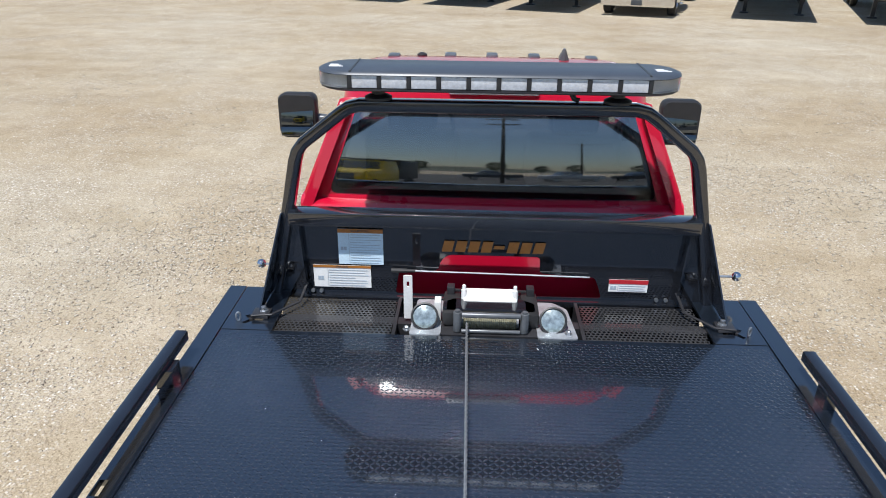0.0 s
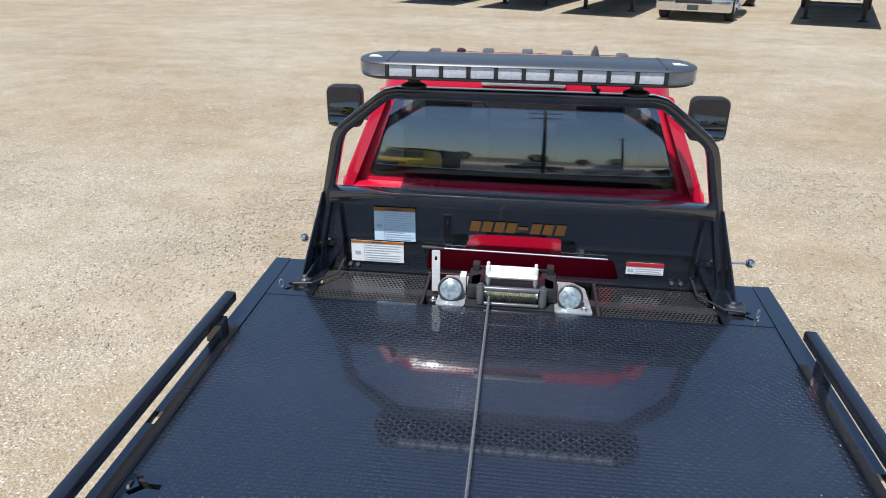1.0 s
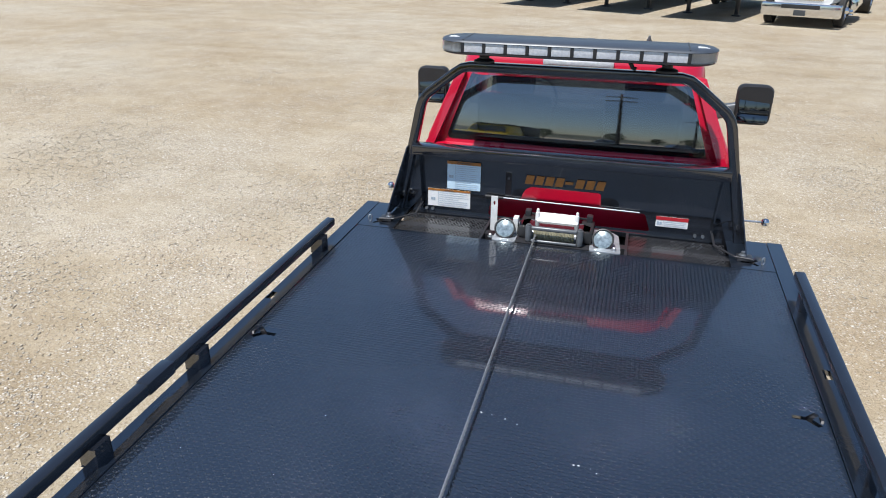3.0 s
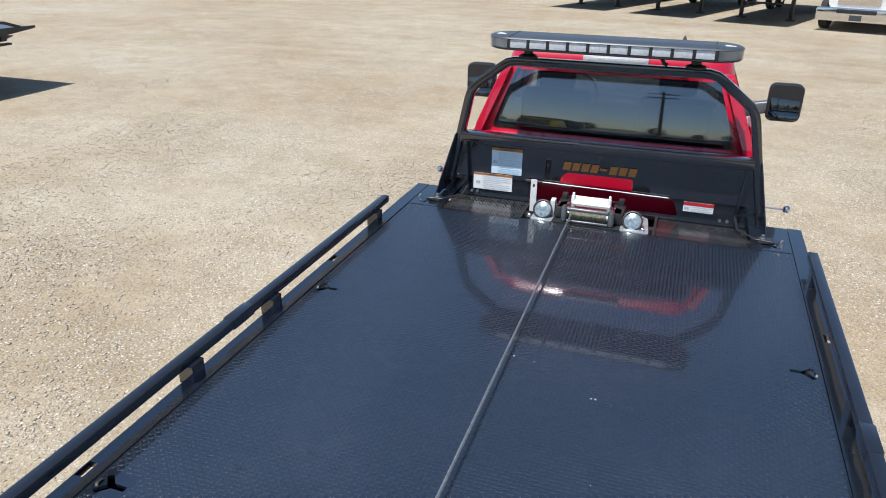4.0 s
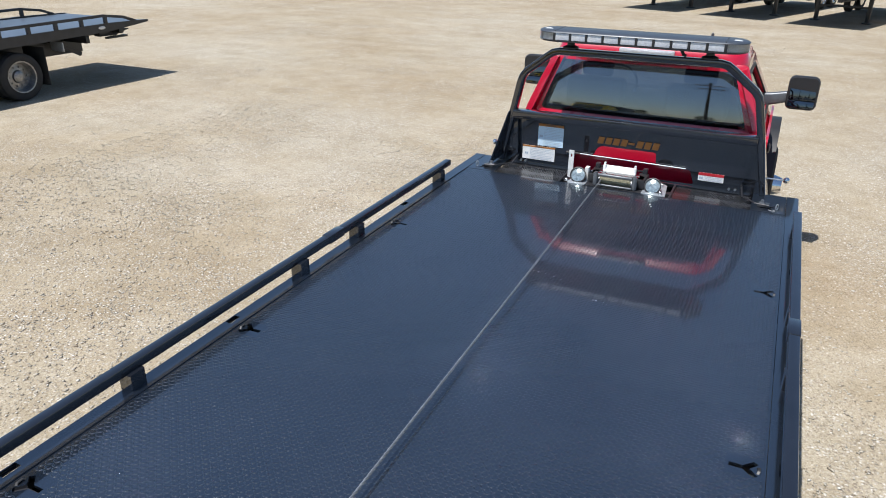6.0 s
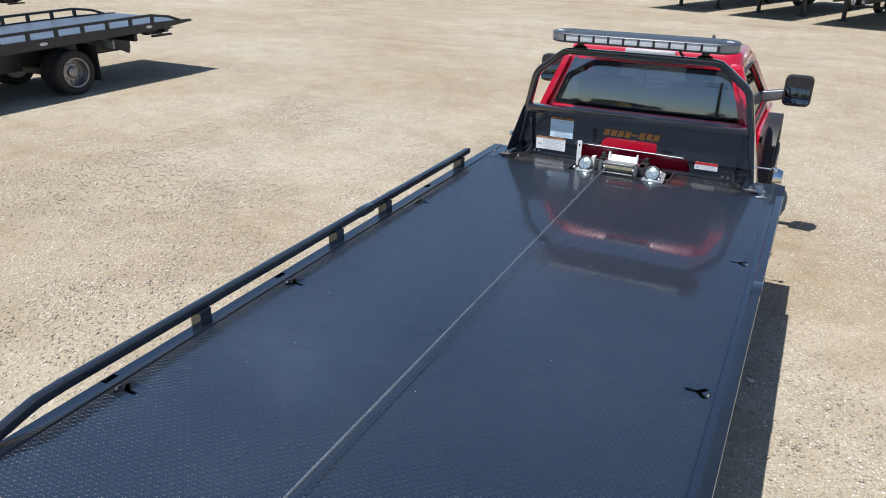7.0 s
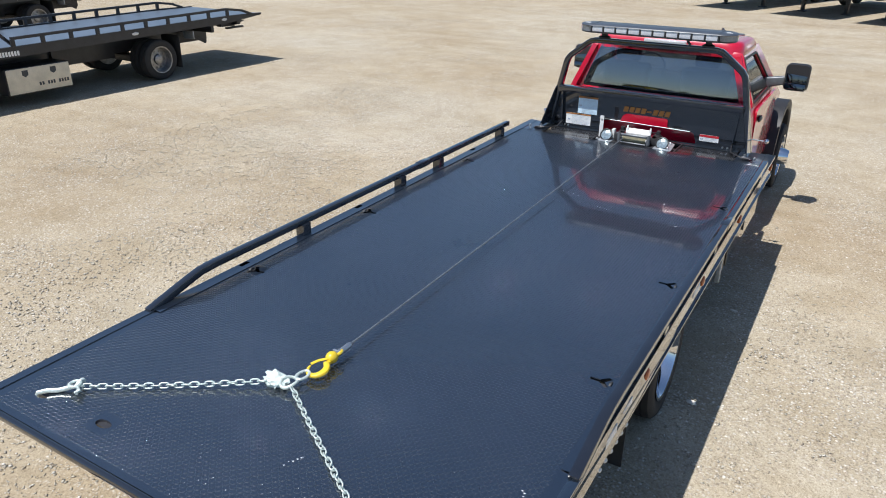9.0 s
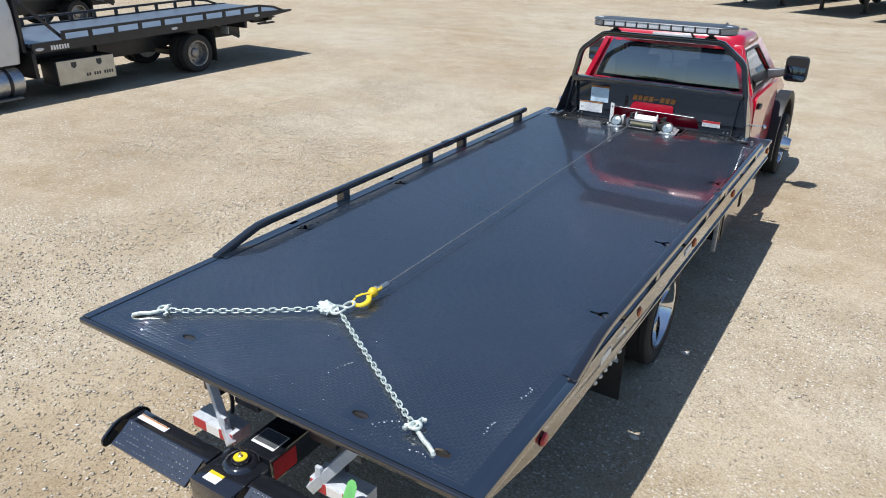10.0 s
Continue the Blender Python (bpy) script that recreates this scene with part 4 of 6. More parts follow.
for sx in (-1, 1):
    bm = bmesh.new()
    box(bm, sx * 0.178 - 0.04, sx * 0.178 + 0.04, -0.30, -0.08, 1.05, 1.122, 0.02)
    part("gear_housing", bm, PLASTIC, winch)
    bm = bmesh.new()
    cylinder(bm, (sx * 0.148, -0.335, 1.052), (sx * 0.148, -0.335, 1.148), 0.019, seg=18, bevel=0.003)
    cylinder(bm, (sx * 0.148, -0.335, 1.148), (sx * 0.148, -0.335, 1.156), 0.012, seg=12)
    part("fairlead_roller", bm, GREY, winch, "grey steel vertical roller")
    bm = bmesh.new()
    box(bm, sx * 0.185 - 0.018, sx * 0.185 + 0.018, -0.13, -0.08, 1.10, 1.158, 0.005)
    box(bm, min(sx * 0.12, sx * 0.185), max(sx * 0.12, sx * 0.185), -0.112, -0.10, 1.128, 1.140, 0.003)
    part("tensioner_bracket", bm, SATIN, winch)
    bm = bmesh.new()
    lathe(bm, [(0.013, 0.0), (0.013, 0.05), (0.009, 0.055), (0.009, 0.07), (0.005, 0.075)], (sx * 0.118 - 0.005, -0.165, 1.113), (0, 0.25, 1), 12)
    part("spring_pin", bm, WHITE, winch, "white plastic spring pin")
bm = bmesh.new()
cylinder(bm, (-0.13, -0.345, 1.138), (0.13, -0.345, 1.138), 0.013, seg=18, bevel=0.003)
part("top_roller", bm, GREY, winch)
bm = bmesh.new()
cylinder(bm, (-0.13, -0.35, 1.060), (0.13, -0.35, 1.060), 0.009, seg=18, bevel=0.003)
part("lower_roller", bm, GREY, winch)
bm = bmesh.new()
plate(bm, fillet([(-0.215, -0.275), (0.20, -0.275), (0.20, -0.20), (0.15, -0.165), (-0.165, -0.165), (-0.215, -0.20)], 0.012, 2), [], 0.01, pose(0, 0, 1.122))
part("top_plate", bm, BLACK, winch, smooth=False)
bm = bmesh.new()
box(bm, -0.124, 0.121, -0.004, 0.004, -0.045, 0.045, 0.003, pose(0, -0.165, 1.132, -58, 0, 0))
part("tensioner_plate", bm, WHITE, winch, "white plastic cable tensioner plate")
bm = bmesh.new()
plate(bm, fillet([(-0.02, 0), (0.02, 0), (0.02, 0.22), (-0.02, 0.22)], 0.003, 1), [fillet([(-0.006, 0.165), (0.006, 0.165), (0.006, 0.19), (-0.006, 0.19)], 0.004, 2)], 0.006, pose(-0.375, -0.24, 1.05) @ UPRIGHT)
part("upright_bracket", bm, WHITE, winch, "white slotted upright bracket", smooth=False)
bm = bmesh.new()
box(bm, -0.255, -0.225, -0.26, -0.20, 1.05, 1.15, 0.003)
part("side_bracket", bm, WHITE, winch)
for x, y in ((-0.375, -0.335), (0.345, -0.335), (0.325, -0.14)):
    bm = bmesh.new()
    lathe(bm, [(0.018, DZ + 0.004), (0.018, DZ + 0.008), (0.011, DZ + 0.009), (0.011, DZ + 0.02), (0.006, DZ + 0.024)], (x, y, 0), (0, 0, 1), 6)
    part("plate_bolt", bm, STEEL, winch)
for x, z in ((-0.296, 1.082), (0.278, 1.078)):
    lampx = thing("work_lamp", "small round work lamp with a frosted lens", "work lamp", (x, -0.265, DZ + 0.005), group="winch work lamps")
    ax = Vector((0, -0.85, 0.52)).normalized()
    at = Vector((x, -0.292, z + 0.012))
    bm = bmesh.new()
    lathe(bm, [(0.03, -0.055), (0.052, -0.03), (0.062, -0.006), (0.063, 0.010), (0.056, 0.012), (0.054, 0.001)], at, ax, 28)
    part("housing", bm, PLASTIC, lampx, "black housing")
    bm = bmesh.new()
    lathe(bm, [(0.053, 0.0), (0.053, 0.003), (0.034, 0.009), (0.01, 0.011)], at, ax, 28)
    part("lens", bm, worn("frosted_lens", (0.36, 0.43, 0.44), 0.18, 0.5, 0.5, 0.05, 0.45, 45.0), lampx)
    bm = bmesh.new()
    box(bm, x - 0.035, x - 0.028, -0.29, -0.24, DZ + 0.004, z + 0.005, 0.002)
    box(bm, x + 0.028, x + 0.035, -0.29, -0.24, DZ + 0.004, z + 0.005, 0.002)
    box(bm, x - 0.035, x + 0.035, -0.29, -0.24, DZ + 0.003, DZ + 0.008, 0.002)
    part("yoke", bm, SATIN, lampx)

# ---- winch cable: three strands laid round each other ----
def strands(path_fn, length, r, lay, name, material, parent, label):
    for s in range(3):
        bm = bmesh.new()
        n = int(length / 0.012)
        pts = []
        for i in range(n + 1):
            t = i / n
            p, side, up = path_fn(t)
            a = 2 * math.pi * (t * length / lay + s / 3)
            pts.append(p + side * (r * 0.66 * math.cos(a)) + up * (r * 0.66 * math.sin(a)))
        sweep(bm, pts, circle(r * 0.47, 6))
        part(name, bm, material, parent, label)


CA, CB = Vector((-0.105, -0.345, 1.095)), Vector((-0.055, -4.965, 1.088))


def cable_path(t):
    p = CA.lerp(CB, t)
    p.z -= 0.004 * (1 - (2 * t - 1) ** 2)
    return p, Vector((1, 0, 0)), Vector((0, 0, 1))


cable = thing("winch_cable", "twisted steel wire rope drawn down the deck", "cable", CB)
strands(cable_path, 4.61, 0.0058, 0.075, "strand", ROPE, cable, "")
bm = bmesh.new()
cylinder(bm, CB + Vector((0, 0.10, 0)), CB + Vector((0, -0.01, 0)), 0.016, seg=14, bevel=0.003)
part("ferrule", bm, STEEL, cable)

# ---- yellow swivel hook ----
hook = thing("swivel_hook", "yellow painted swivel hook with safety latch", "hook", (-0.09, -5.1, DZ))
bm = bmesh.new()
lathe(bm, [(0.014, -0.004), (0.028, 0.006), (0.036, 0.026), (0.036, 0.040), (0.028, 0.058), (0.015, 0.066)], CB + Vector((0.0, -0.085, 0.004)), (0, 1, 0.04), 18)
part("swivel_body", bm, YELLOW, hook)
bm = bmesh.new()
sweep(bm, [CB + Vector((0.026 * math.cos(radians(a)), -0.005 + 0.034 * math.sin(radians(a)), 0.006 + 0.012 * math.cos(radians(a)))) for a in range(0, 360, 24)], circle(0.010, 8), closed=True)
part("eye", bm, YELLOW, hook)
bm = bmesh.new()
cylinder(bm, CB + Vector((-0.036, 0.008, 0.010)), CB + Vector((0.036, 0.008, 0.012)), 0.009, seg=10, bevel=0.002)
part("eye_pin", bm, STEEL, hook)
bm = bmesh.new()
pts = [Vector((0.0, -0.075, 0.0)), Vector((0.012, -0.10, 0.0))]
pts += [Vector((0.052 * math.cos(radians(a)) - 0.006, -0.175 + 0.058 * math.sin(radians(a)), 0.010 * math.sin(radians(a)))) for a in range(70, -200, -18)]
rings = []
for k, p in enumerate(pts):
    t = k / (len(pts) - 1)
    r = 0.013 + 0.008 * math.sin(math.pi * min(1, t * 1.25)) - 0.007 * max(0, t - 0.75) * 4
    a, b = pts[max(0, k - 1)], pts[min(len(pts) - 1, k + 1)]
    d = (b - a).normalized()
    side = d.cross(Vector((0, 0, 1))).normalized()
    rings.append([CB + p + side * (r * math.cos(2 * math.pi * q / 10)) + Vector((0, 0, 0.8 * r * math.sin(2 * math.pi * q / 10) - 0.004)) for q in range(10)])
loft(bm, rings)
part("hook_bow", bm, YELLOW, hook)
bm = bmesh.new()
sweep(bm, [CB + Vector((-0.006, -0.085, 0.012)), CB + Vector((-0.035, -0.13, 0.014)), CB + Vector((-0.056, -0.17, 0.006))], round_rect(0.022, 0.006, 0.002, 1))
part("latch", bm, YELLOW, hook)

for ob in hook.children:
    ob.data.transform(Matrix.Translation(CB) @ Matrix.Scale(0.86, 4) @ Matrix.Translation(-CB))

# ---- bridle chain ----
def link_mesh():
    bm = bmesh.new()
    pts = []
    for cx, a0 in ((0.0115, -90), (-0.0115, 90)):
        for k in range(5):
            a = radians(a0 + 45 * k)
            pts.append((cx + 0.0120 * math.cos(a), 0.0120 * math.sin(a), 0))
    sweep(bm, pts, circle(0.0036, 6), closed=True)
    bmesh.ops.recalc_face_normals(bm, faces=bm.faces)
    me = bpy.data.meshes.new("chain_link")
    bm.to_mesh(me)
    bm.free()
    me.polygons.foreach_set("use_smooth", [True] * len(me.polygons))
    me.materials.append(worn("bright_zinc_chain", (0.66, 0.73, 0.67), 0.38, 0.45, 0, 0.03, 0.2, 80.0))
    return me


CHAIN_MESH = link_mesh()
CHAIN_METAL = CHAIN_MESH.materials[0]


def run_of_chain(a, b, sag, parent, pitch=0.0345):
    a, b = Vector(a), Vector(b)
    n = max(2, int((b - a).length / pitch))
    for i in range(n):
        t = (i + 0.5) / n
        p = a.lerp(b, t)
        p.z -= sag * (1 - (2 * t - 1) ** 2)
        d = (b - a).normalized()
        d.z += sag * 4 * (2 * t - 1) / (b - a).length
        q = d.to_track_quat("X", "Z").to_matrix().to_4x4()
        ob = new("chain_link", CHAIN_MESH)
        ob.parent = parent
        ob.matrix_basis = Matrix.Translation(p) @ q @ pose(0, 0, 0, (45 if i % 2 else -45) + random.uniform(-12, 12), 0, 0)


JOINT = Vector((-0.105, -5.265, 1.080))
chain = thing("bridle_chain", "bright zinc V-bridle chain hooked into tail slots", "chain", (0, 0, 0))
run_of_chain((-0.935, -5.805, 1.07), JOINT + Vector((-0.07, -0.03, 0.0)), 0.010, chain)
run_of_chain(JOINT + Vector((0.045, -0.03, 0)), (0.845, -5.871, 1.07), 0.010, chain)
bm = bmesh.new()
sweep(bm, [JOINT + Vector((0.038 * math.cos(radians(a)), 0.045 * math.sin(radians(a)) - 0.0, 0.006 * math.cos(radians(2 * a)))) for a in range(0, 360, 20)], circle(0.008, 8), closed=True)
part("master_ring", bm, CHAIN_METAL, chain)
bm = bmesh.new()
sweep(bm, [JOINT + Vector((0.022 + 0.025 * math.cos(radians(a)), 0.07 + 0.04 * math.sin(radians(a)), 0.004)) for a in range(0, 360, 20)], circle(0.008, 8), up=(0.5, 0, 1), closed=True)
part("master_ring", bm, CHAIN_METAL, chain)
for end, slot in (((-0.935, -5.805, 1.07), (-1.06, -5.912, 1.04)), ((0.845, -5.871, 1.07), (0.985, -5.945, 1.04))):
    e, sl = Vector(end), Vector(slot)
    d = (sl - e).normalized()
    side = Vector((-d.y, d.x, 0))
    bm = bmesh.new()
    sweep(bm, [e + d * 0.02 + Vector((0, 0, 0.0)), e + d * 0.08, e.lerp(sl, 0.75) + Vector((0, 0, 0.012)), sl + Vector((0, 0, 0.012)), sl + d * 0.02 + Vector((0, 0, -0.02))], circle(0.0115, 8))
    part("j_hook", bm, CHAIN_METAL, chain, "forged long J-hook")
    bm = bmesh.new()
    sweep(bm, [e + Vector((0.025 * math.cos(radians(a)), 0.025 * math.sin(radians(a)), 0.012)) for a in range(0, 360, 24)], circle(0.008, 8), closed=True)
    part("cluster_ring", bm, CHAIN_METAL, chain)
    for k, (u, w) in enumerate(((0.055, 0.05), (0.05, -0.035))):
        bm = bmesh.new()
        tip = e - d * u * 0.6 + side * w
        sweep(bm, [e, e.lerp(tip, 0.6) + Vector((0, 0, 0.01)), tip, tip + d * 0.02 + side * 0.012 * (1 if w > 0 else -1)], circle(0.008, 8))
        cylinder(bm, tip - side * 0.018 + d * 0.01, tip + side * 0.018 + d * 0.01, 0.008, seg=8)
        part("t_hook", bm, CHAIN_METAL, chain)
# crumpled plastic tag at the joint
bm = bmesh.new()
bmesh.ops.create_icosphere(bm, subdivisions=3, radius=0.058)
for v in bm.verts:
    v.co *= 1 + 0.55 * noise.noise(v.co * 45)
    v.co = Vector((v.co.x * 1.1, v.co.y * 0.8, v.co.z * 0.55)) + JOINT + Vector((-0.075, -0.01, -0.012))
tag = part("plastic_tag", bm, worn("clear_tag_film", (0.66, 0.74, 0.68), 0.25, 0.0, 0.4, 0.1, 0.2, 40.0), None, "", smooth=False)
tagged(tag, "crumpled pale green plastic tag on the chain joint", "tag")

# ---- chassis, wheels ----
bm = bmesh.new()
box(bm, -0.43, -0.35, -5.6, 3.0, 0.50, 0.72, 0.01)
box(bm, 0.35, 0.43, -5.6, 3.0, 0.50, 0.72, 0.01)
box(bm, -0.55, -0.42, -5.9, -0.1, 0.74, 0.90, 0.01)
box(bm, 0.42, 0.55, -5.9, -0.1, 0.74, 0.90, 0.01)
for k in range(13):
    y = -5.9 + k * 0.47
    box(bm, -1.18, 1.18, y, y + 0.06, 0.90, DZ - 0.0125, 0.0)
part("subframe", bm, SATIN, truck)
bm = bmesh.new()
box(bm, -1.05, 1.05, -3.17, -2.97, 0.34, 0.50, 0.03)
box(bm, -0.95, 0.95, 2.36, 2.5, 0.34, 0.46, 0.03)
part("axle", bm, SATIN, truck)


def wheel(x, y, side, dish, parent, r=0.405, width=0.225, hub=0.0, metal=None):
    """A tyre with its rim. side: +1 faces +x. dish: how deep the disc lies; hub: how far the cap stands out."""
    a = Vector((side, 0, 0))
    c = Vector((x, y, r + 0.005))
    bm = bmesh.new()
    h = width / 2
    prof = [(0.265, -h * 0.85), (0.33, -h), (r - 0.03, -h * 0.95), (r - 0.006, -h * 0.8), (r, -h * 0.45), (r - 0.008, -h * 0.42), (r - 0.008, -h * 0.34), (r, -h * 0.31), (r, h * 0.31), (r - 0.008, h * 0.34), (r - 0.008, h * 0.42), (r, h * 0.45), (r - 0.006, h * 0.8), (r - 0.03, h * 0.95), (0.33, h), (0.265, h * 0.85)]
    lathe(bm, prof, c, a, 48, closed=True)
    tyre = part("tyre", bm, RUBBER, parent, "black truck tyre")
    bm = bmesh.new()
    lathe(bm, [(0.262, -h * 0.85), (0.262, h * 0.9), (0.272, h * 0.96), (0.25, h * 0.93), (0.235, h * 0.5), (0.225, h - dish), (0.11, h - dish + 0.015), (0.10, h - dish + 0.05 + hub * 0.4), (0.08, h - dish + 0.06 + hub), (0.03, h - dish + 0.065 + hub)], c, a, 40)
    rim = part("rim", bm, metal or CHROME, tyre, "polished steel rim" if metal is None else "dull steel rim")
    nut = None
    for k in range(10):
        g = 2 * math.pi * k / 10
        p = c + Vector((side * (h - dish + 0.01), 0.165 * math.cos(g), 0.165 * math.sin(g)))
        if nut is None:
            bm = bmesh.new()
            cylinder(bm, Vector((0, 0, 0)), a * 0.03, 0.014, seg=6)
            nut = part("lug_nut", bm, metal or CHROME, rim)
        else:
            nut = new("lug_nut", nut.data)
            nut.parent = rim
        nut.matrix_basis = Matrix.Translation(p)


for sx in (-1, 1):
    wheel(sx * 1.075, -3.07, sx, 0.12, truck)
    wheel(sx * 0.80, -3.07, sx, 0.16, truck)
    wheel(sx * 1.02, 2.40, sx, 0.05, truck, hub=0.08)
    # mud flap with unreadable print
    bm = bmesh.new()
    box(bm, sx * 0.90 - 0.26, sx * 0.90 + 0.26, -3.91, -3.90, 0.13, 0.86, 0.003)
    flap = part("mud_flap", bm, RUBBER, truck, "black rubber mud flap with white print")
    for k, (x0, x1, z0, z1) in enumerate(((0.98, 1.11, 0.51, 0.60), (1.05, 1.11, 0.48, 0.492), (1.0, 1.125, 0.42, 0.45))):
        bm = bmesh.new()
        box(bm, min(sx * x0, sx * x1), max(sx * x0, sx * x1), -3.913, -3.9105, z0, z1)
        part("print_bar", bm, FAINT, flap)
    # skirt lamps and tape
    for y, z, mt, r in ((-0.06, 0.955, AMBER, 0.035), (-1.62, 0.955, AMBER, 0.035), (-2.88, 0.955, AMBER, 0.035), (-4.12, 0.955, AMBER, 0.035), (-5.5, 0.955, REDTAPE, 0.035)):
        bm = bmesh.new()
        lathe(bm, [(r, 0), (r, 0.006), (r * 0.8, 0.014), (r * 0.3, 0.018)], (sx * (HW + 0.0005 - inset(y)), y, z), (sx, 0, 0), 18)
        part("side_lamp", bm, mt, truck, "round side marker lamp")
    for y in (-3.05, -4.46, -4.70):
        bm = bmesh.new()
        box(bm, sx * (HW - inset(y)) - 0.010, sx * (HW - inset(y)) + 0.006, y - 0.075, y + 0.075, 0.94, 0.985)
        part("white_tape", bm, PAPER, truck)
for k in range(6):
    bm = bmesh.new()
    ball(bm, (1.270, -4.42 - 0.075 * k, 0.838), 0.015, 10, 8)
    part("white_cap", bm, WHITE, truck)
# toolbox, tank and steps under the deck
bm = bmesh.new()
box(bm, 0.62, 1.20, -1.50, 0.02, 0.43, 0.85, 0.015)
toolbox = part("toolbox", bm, BLACK, truck, "glossy black toolbox under the deck", smooth=False)
bm = bmesh.new()
box(bm, 1.2015, 1.212, -1.46, -0.02, 0.46, 0.82, 0.004)
lid = part("lid", bm, BLACK, toolbox, smooth=False)
bm = bmesh.new()
box(bm, 1.2125, 1.222, -0.82, -0.78, 0.56, 0.72, 0.004)
part("latch", bm, SATIN, lid, "recessed black latch")
bm = bmesh.new()
cylinder(bm, (0.95, -2.60, 0.66), (0.95, -1.85, 0.66), 0.19, seg=28, bevel=0.02)
tank = part("reservoir", bm, GALV, truck, "grey metal reservoir under the deck")
for y in (-2.45, -2.02):
    bm = bmesh.new()
    cylinder(bm, (0.95, y - 0.02, 0.66), (0.95, y + 0.02, 0.66), 0.197, seg=28)
    part("strap", bm, PLASTIC, tank)
bm = bmesh.new()
box(bm, 1.18, 1.215, -1.69, -1.65, 0.40, 0.852, 0.004)
part("hanger_bar", bm, GALV, truck, "grey steel hanger bar")
bm = bmesh.new()
box(bm, -1.19, -0.62, -1.95, -1.05, 0.40, 0.85, 0.02)
part("toolbox", bm, BLACK, truck, "glossy black toolbox under the deck")

# ---- wheel lift at the tail ----
lift = thing("wheel_lift", "black wheel lift with tread plate crossbar behind the tail", "wheel lift", (0, -6.3, 0.60))
bm = bmesh.new()
box(bm, -0.11, 0.11, -6.16, -4.6, 0.58, 0.735, 0.012)
boom = part("boom", bm, BLACK, lift, "black steel boom")
bm = bmesh.new()
box(bm, -0.08, 0.075, -6.10, -5.98, 0.7355, 0.7375)
part("label", bm, PAPER, boom, "printed label on the boom")
bm = bmesh.new()
box(bm, -0.076, 0.071, -6.085, -5.985, 0.738, 0.739)
part("label_print", bm, GREY, boom)
for sx in (-1, 1):
    bm = bmesh.new()
    box(bm, sx * 0.1115 - 0.0008, sx * 0.1115 + 0.0008, -6.14, -5.98, 0.60, 0.71)
    part("red_tape", bm, REDTAPE, boom, "red reflective tape")
bm = bmesh.new()
lathe(bm, [(0.09, 0.57), (0.09, 0.735), (0.084, 0.743), (0.08, 0.748), (0.066, 0.753), (0.062, 0.753), (0.060, 0.748), (0.05, 0.748), (0.046, 0.764), (0.036, 0.766)], (0, -6.24, 0), (0, 0, 1), 36)
hub = part("pivot_hub", bm, BLACK, lift, "round black pivot hub")
bm = bmesh.new()
lathe(bm, [(0.034, 0.766), (0.034, 0.771), (0.026, 0.773), (0.016, 0.772)], (0, -6.24, 0), (0, 0, 1), 28)
part("yellow_cap", bm, YELLOW, hub, "yellow ring round the grease fitting")
bm = bmesh.new()
lathe(bm, [(0.011, 0.772), (0.011, 0.778), (0.007, 0.780), (0.007, 0.79)], (0, -6.24, 0), (0, 0, 1), 12)
part("grease_fitting", bm, STEEL, hub)
bm = bmesh.new()
box(bm, -0.14, 0.14, -6.45, -6.17, 0.56, 0.735, 0.03)
part("pivot_block", bm, BLACK, lift)
bm = bmesh.new()
box(bm, -0.075, 0.015, -6.415, -6.355, 0.7355, 0.737)
yl = part("yellow_label", bm, PAPER, lift, "white and yellow label")
bm = bmesh.new()
box(bm, -0.075, 0.015, -6.373, -6.355, 0.7373, 0.7385)
part("yellow_band", bm, YELLOW, yl)
